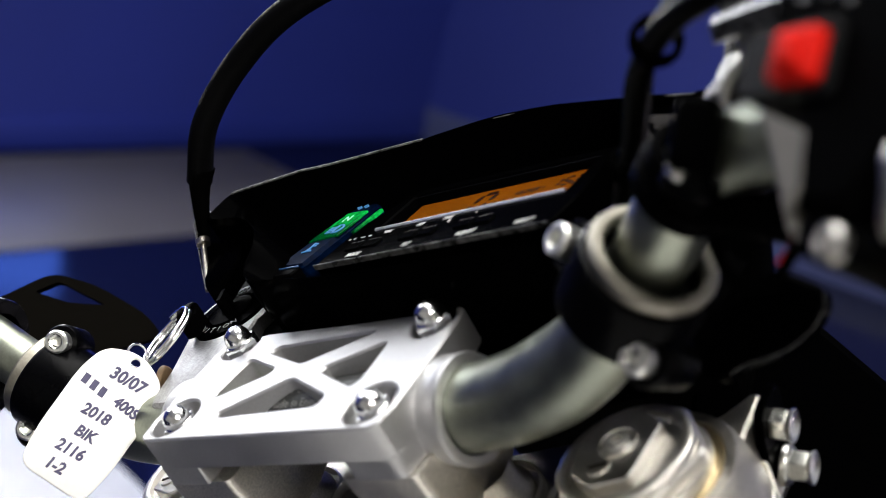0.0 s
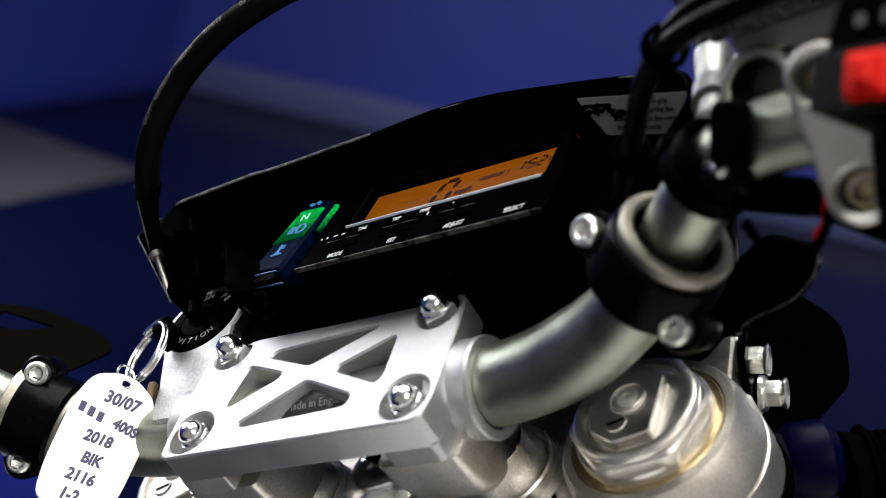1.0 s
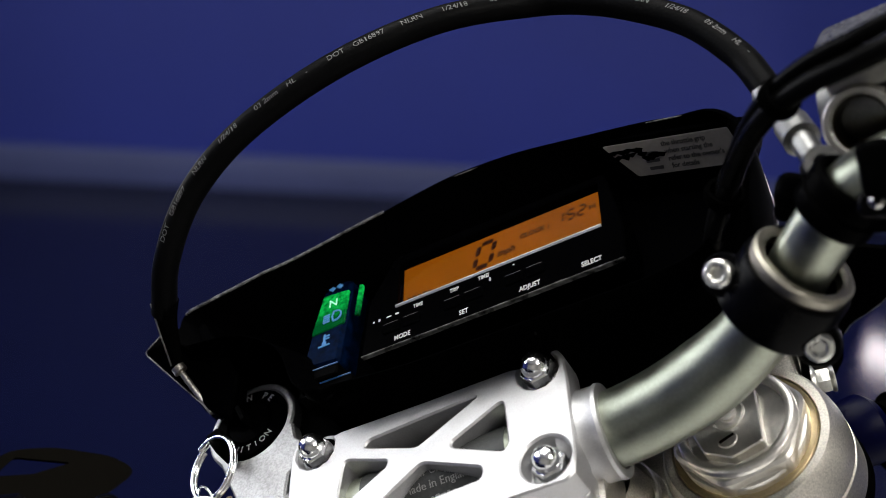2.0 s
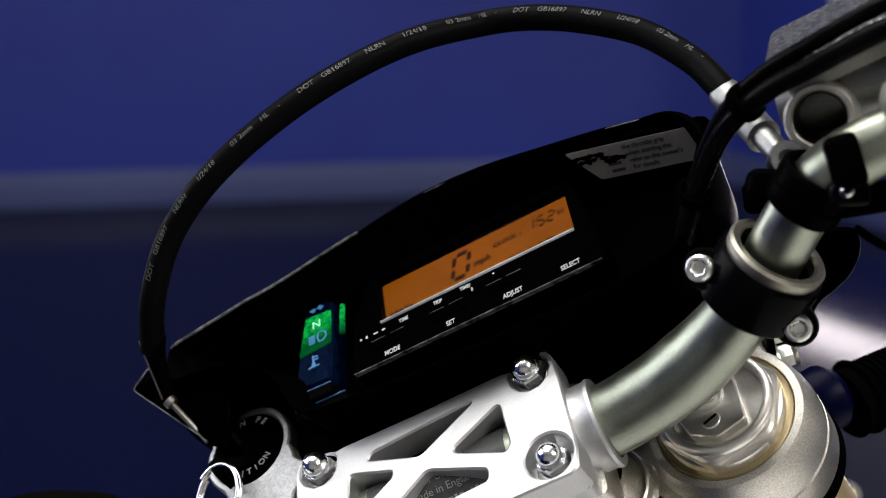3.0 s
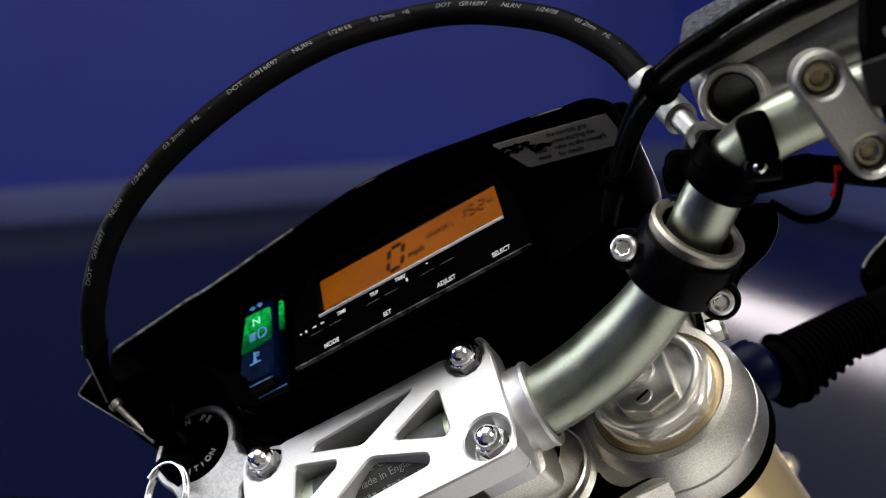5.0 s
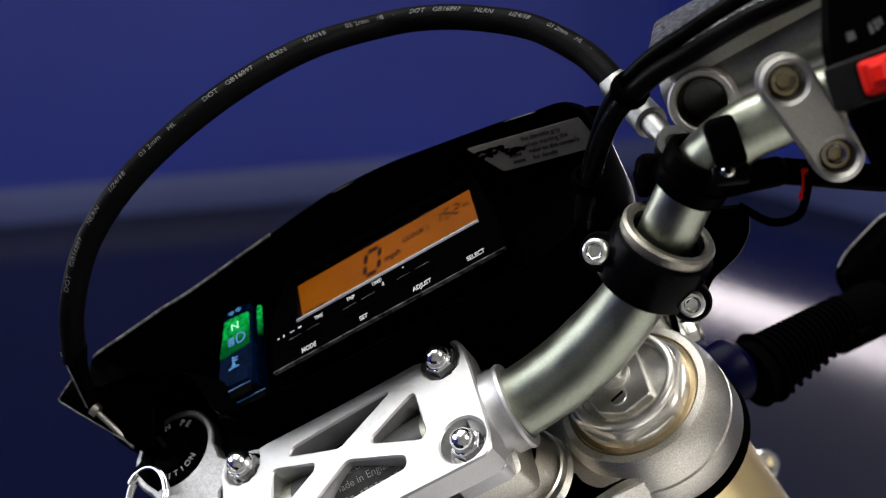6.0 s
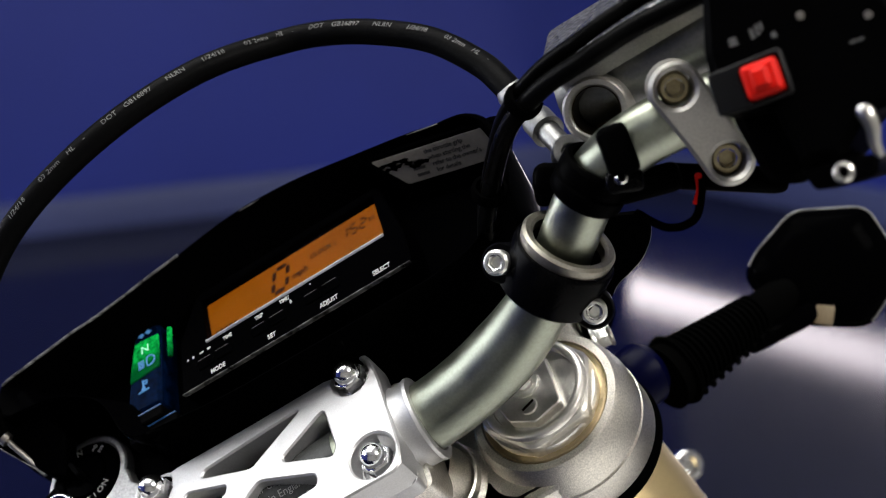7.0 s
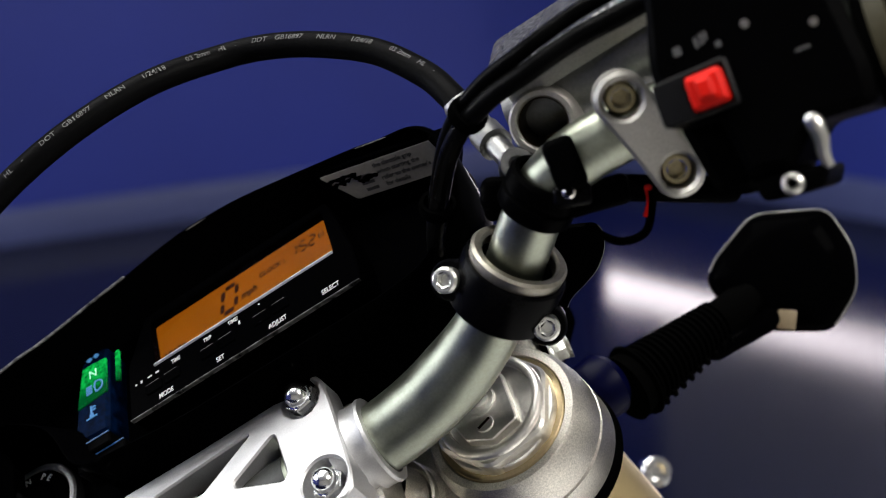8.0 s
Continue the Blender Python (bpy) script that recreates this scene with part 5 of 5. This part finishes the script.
# ---------------------------------------------------------------- turn signal
def turn_signal():
    a, b = Vector((0.1322, 0.0380, -0.1285)), Vector((0.1973, 0.0694, -0.1626))
    d = (b - a).normalized()
    m = at(a, d, (0, -1, 1))
    prof = [(0.0, -0.004), (0.0150, -0.004)]
    n = 17
    for k in range(n):
        h = 0.002 + 0.0030 * k
        r = 0.0165 if k == 0 else 0.0146 - 0.0050 * k / n
        prof += [(r - 0.0028, h), (r - 0.0003, h + 0.0004), (r, h + 0.0013), (r - 0.0026, h + 0.0018)]
    prof += [(0.0084, 0.0535), (0.0084, 0.066), (0.0060, 0.074), (0, 0.074)]
    st = part("turn_signal", lathe(prof, m, 28), RUBBER, motorcycle, "black turn signal on a ribbed rubber stem")
    low = Vector((0.1960, 0.0620, -0.1690)) - a
    low.normalize()
    bm = lathe([(0.0, 0.0), (0.0046, 0.0), (0.0056, 0.002), (0.0056, 0.036), (0.0046, 0.038), (0, 0.038)], at(a + low * 0.042 + Vector((-0.0005, -0.0026, -0.0022)), low), 24)
    part("stem_tube", bm, GLOSS, st, "smooth black tube carrying the lamp")
    toward = Vector((0.19, -0.31, 0.37)) - a
    toward = (toward - d * toward.dot(d)).normalized()
    low_side = d.cross(toward)
    for k in range(9):
        q = a + d * (0.006 + 0.0055 * k) + (toward * 0.35 + low_side * 0.94).normalized() * (0.0148 - 0.0006 * k)
        part("rib_notch", box((0.0030, 0.0030, 0.0022), Matrix.Translation(q) @ basis(d).to_4x4(), 0.0006), RUBBER, st)
    bm = lathe([(0.0, -0.022), (0.0110, -0.022), (0.0135, -0.019), (0.0138, -0.008), (0.0105, -0.004), (0, -0.004)], at((0.1310, 0.0410, -0.1220), d), 28)
    part("stem_mount", bm, BLUEPART, st, "dark blue rubber mount")
    # head: a faceted black shell, seen from behind
    pts = [Vector(p) for p in ((0.1779, 0.0878, -0.1621), (0.1860, 0.0933, -0.1584), (0.2113, 0.1005, -0.1534), (0.2411, 0.0878, -0.1618), (0.2415, 0.0700, -0.1747), (0.2330, 0.0565, -0.1835), (0.2140, 0.0484, -0.1890), (0.1905, 0.0603, -0.1814), (0.1785, 0.0761, -0.1703))]
    c = sum(pts, Vector()) / len(pts)
    pts = [c + (p - c) * 1.01 for p in pts]
    nrm = (Vector((0.206, -0.299, 0.372)) - c).normalized()
    bm = bmesh.new()
    levels = [(0.50, 0.014), (0.82, 0.011), (0.96, 0.004), (1.0, -0.004), (1.0, -0.020), (0.95, -0.024)]
    flat = rounded([Vector((p.dot(basis(nrm).col[0]), p.dot(basis(nrm).col[1]))) for p in pts], 0.006, 4)
    B3 = basis(nrm)
    cz = c.dot(nrm)
    c2 = Vector((c.dot(B3.col[0]), c.dot(B3.col[1])))
    rings = [[bm.verts.new(B3.col[0] * (c2.x + (q.x - c2.x) * k) + B3.col[1] * (c2.y + (q.y - c2.y) * k) + nrm * (cz + h)) for q in flat] for k, h in levels]
    nn = len(flat)
    for r0, r1 in zip(rings, rings[1:]):
        for k in range(nn):
            q = (k + 1) % nn
            bm.faces.new((r0[k], r0[q], r1[q], r1[k]))
    bm.faces.new(list(reversed(rings[0])))
    bm.faces.new(rings[-1])
    head = part("lamp_shell", bm, GLOSS, st, "faceted gloss black lamp shell", 50)
    # pale line laid on the rim for the gloss edge's highlight
    rim_line = [B3.col[0] * (c2.x + (q.x - c2.x) * 0.97) + B3.col[1] * (c2.y + (q.y - c2.y) * 0.97) + nrm * (cz + 0.0042) for q in flat[4:32]]
    part("rim_trim", sweep(rim_line, 0.0006, 8), FITTING, head, "pale highlight line along the lamp shell rim")
    patch = B3.col[0] * c2.x + B3.col[1] * c2.y + (pts[7] * 0.7 + pts[6] * 0.3 - c) * 0.76 + nrm * (cz + 0.0108)
    part("marker_patch", box((0.0095, 0.0085, 0.0050), Matrix.Translation(patch) @ B3.to_4x4() @ pose(0, 0, 0, 0, 0, 52), 0.001), BEIGE, head, "beige plastic patch")
    bm = bmesh.new()
    r2 = [[bm.verts.new(B3.col[0] * (c2.x + (q.x - c2.x) * k) + B3.col[1] * (c2.y + (q.y - c2.y) * k) + nrm * (cz + h)) for q in flat] for k, h in ((0.98, -0.0205), (0.98, -0.028), (0.7, -0.040))]
    for r0, r1 in zip(r2, r2[1:]):
        for k in range(nn):
            q = (k + 1) % nn
            bm.faces.new((r0[k], r0[q], r1[q], r1[k]))
    bm.faces.new(r2[-1])
    part("lens", bm, AMBER, st, "amber lens")


fit_warped(turn_signal)


# ---------------------------------------------------------------- left controls
def left_controls():
    # clutch lever hoop and its perch beyond the left bracket
    g0 = Vector((-0.1780, 0.0480, 0.0080))
    out_axis = Vector((-0.72, 0.45, -0.53)).normalized()
    ga = Vector((0.44, 0.53, -0.62))
    ga = (ga - out_axis * ga.dot(out_axis)).normalized()
    GM = Matrix.Translation(g0) @ Matrix((ga, out_axis.cross(ga), out_axis)).transposed().to_4x4()

    def flat(points):
        return [Vector((v.dot(ga), v.dot(out_axis.cross(ga)))) for v in (Vector(p) - g0 for p in points)]

    outer = flat(((-0.2400, -0.0400, 0.0430), (-0.1992, 0.0244, 0.0276), (-0.1921, 0.0372, 0.0252), (-0.1795, 0.0573, 0.0198), (-0.1703, 0.0646, 0.0043), (-0.1597, 0.0688, -0.0176), (-0.1564, 0.0668, -0.0288), (-0.1729, 0.0459, -0.0184), (-0.2007, 0.0128, 0.0135), (-0.2400, -0.0480, 0.0330)))
    opening = flat(((-0.1845, 0.0480, 0.0178), (-0.1783, 0.0565, 0.0150), (-0.1686, 0.0615, -0.0047), (-0.1766, 0.0530, 0.0060)))
    bm = slab(rounded(outer, 0.006, 3), -0.0035, 0.0035, [rounded(opening, 0.0015, 2)], m=GM, bevel=0.0012)
    part("lever_guard", bm, DULL, motorcycle, "dull brown plastic guard beside the bar")
    d = Vector((-0.86, -0.02, 0.40)).normalized()
    bm = lathe([(0.0114, -0.006), (0.0160, -0.006), (0.0166, -0.005), (0.0166, 0.005), (0.0160, 0.006), (0.0114, 0.006)], at((-0.1620, 0.0075, 0.0250), d), 36)
    perch = part("lever_perch", bm, ANOD, motorcycle, "black clutch lever perch")
    part("perch_lug", box((0.020, 0.012, 0.014), at((-0.1640, -0.0060, 0.0090), d), 0.003), ANOD, perch)
    socket_bolt("perch_screw", (-0.1600, -0.0120, 0.0060), (0.55, -0.62, 0.56), ZINC, perch, r=0.0036, h=0.003)
    bm = lathe([(0.0115, 0.0), (0.0200, 0.0), (0.0205, 0.002), (0.0205, 0.030), (0.0190, 0.032), (0.0165, 0.034), (0.0165, 0.140), (0.0115, 0.142)], at((-0.235, -0.0068, 0.0312), (-0.050, -0.0160, 0.004)), 40)
    part("grip", bm, RUBBER, motorcycle, "black rubber grip")


fit_warped(left_controls)


# ---------------------------------------------------------------- key with its tag
def key_tag():
    root = new("key_with_tag")
    root.matrix_world = BIKE
    tagged(root, "ignition key on a split ring with a white handwritten tag", "key tag")
    cx, cy = -0.0752, 0.0455
    bm = slab(rounded([(-0.0008, -0.0040), (0.0008, -0.0040), (0.0008, 0.0040), (-0.0008, 0.0040)], 0.0003, 2), -0.004, 0.0060, m=Matrix.Translation((cx, cy, 0)) @ pose(0, 0, 0, 0, 0, 25))
    part("key_blade", bm, BLACK, root)
    m = Matrix.Translation((cx - 0.0075, cy - 0.0110, 0.0035)) @ pose(0, 0, 0, 90, 0, 115) @ Matrix.Diagonal((0.50, 0.50, 0.8, 1))
    bm = slab(rounded([(-0.0110, -0.0090), (0.0110, -0.0090), (0.0110, 0.0080), (0.0060, 0.0120), (-0.0060, 0.0120), (-0.0110, 0.0080)], 0.003, 3), -0.0032, 0.0032, [circle(0.0, 0.0080, 0.0022, 14)], m=m, bevel=0.0010)
    part("key_head", bm, BLACK, root, "black plastic key head")
    # split ring hanging from the key head
    rc, rn = Vector((-0.0841, 0.0225, 0.0060)), Vector((0.28, 0.16, -0.95)).normalized()
    B3 = basis(rn)
    path = [rc + (B3.col[0] * math.cos(a) + B3.col[1] * math.sin(a)) * 0.0118 + rn * 0.0014 * (a / 6.28 - 1) for a in [k * 4 * math.pi / 72 for k in range(73)]]
    part("split_ring", sweep(path, 0.0009, 10), CHROME, root, "bright split ring")
    part("small_ring", sweep([Vector((-0.0838, 0.0078, 0.0090)) + Vector((0.0, math.cos(a), math.sin(a))) * 0.0042 for a in [k * 2 * math.pi / 24 for k in range(25)]], 0.0005, 8), CHROME, root)
    up = Vector((0.20, 0.935, 0.293)).normalized()
    nrm = Vector((0.426, -0.239, 0.184))
    nrm = (nrm - up * nrm.dot(up)).normalized()
    m = Matrix.Translation(Vector((-0.0842, -0.0022, 0.0069)) - up * 0.0165) @ Matrix((up.cross(nrm), up, nrm)).transposed().to_4x4() @ pose(0, 0, 0, 0, 0, -3)
    out = [(-0.0125, -0.0255), (0.0125, -0.0255), (0.0145, -0.0120), (0.0148, 0.0120), (0.0120, 0.0225), (0.0030, 0.0265), (-0.0030, 0.0265), (-0.0120, 0.0225), (-0.0148, 0.0120), (-0.0145, -0.0120)]
    bm = slab(rounded(out, 0.005, 4), -0.0009, 0.0009, [circle(0, 0.0235, 0.0017, 12)], m=m, bevel=0.0004)
    part("tag", bm, TAG, root, "white plastic tag with blue handwriting", 60)
    fm = m @ Matrix.Translation((0.0135, 0.0200, -0.0060)) @ pose(0, 0, 0, 0, 62, 20)
    part("fob", slab(rounded([(-0.0060, -0.0160), (0.0060, -0.0160), (0.0060, 0.0085), (0.0030, 0.0110), (-0.0030, 0.0110), (-0.0060, 0.0085)], 0.002, 3), -0.0010, 0.0010, m=fm, bevel=0.0004), FOB, root, "narrow brown leather fob")
    for text, y, x, size in (("30/07", 0.0170, 0.001, 0.0062), ("2018", 0.0015, -0.001, 0.0056), ("BlK", -0.0060, 0.0, 0.0055), ("2116", -0.0130, -0.001, 0.0056), ("1-2", -0.0200, -0.002, 0.0056)):
        writing(text, size, m @ Matrix.Translation((x, y, 0.00105)) @ pose(0, 0, 0, 0, 0, 4), INK, root, "handwriting", slant=0.15, narrow=0.9, bold=0.00022)
    writing("400S", 0.0052, m @ Matrix.Translation((0.0060, 0.0088, 0.00105)) @ pose(0, 0, 0, 0, 0, -3), INK, root, "handwriting", slant=0.15, narrow=0.9, bold=0.00022)
    for k in range(3):
        bars([(-0.0108 + 0.0036 * k, 0.0098 - 0.0004 * k, 0.0022, 0.0036)], m @ Matrix.Translation((0, 0, 0.0010)), INK, root, "ink_bar")


key_tag()
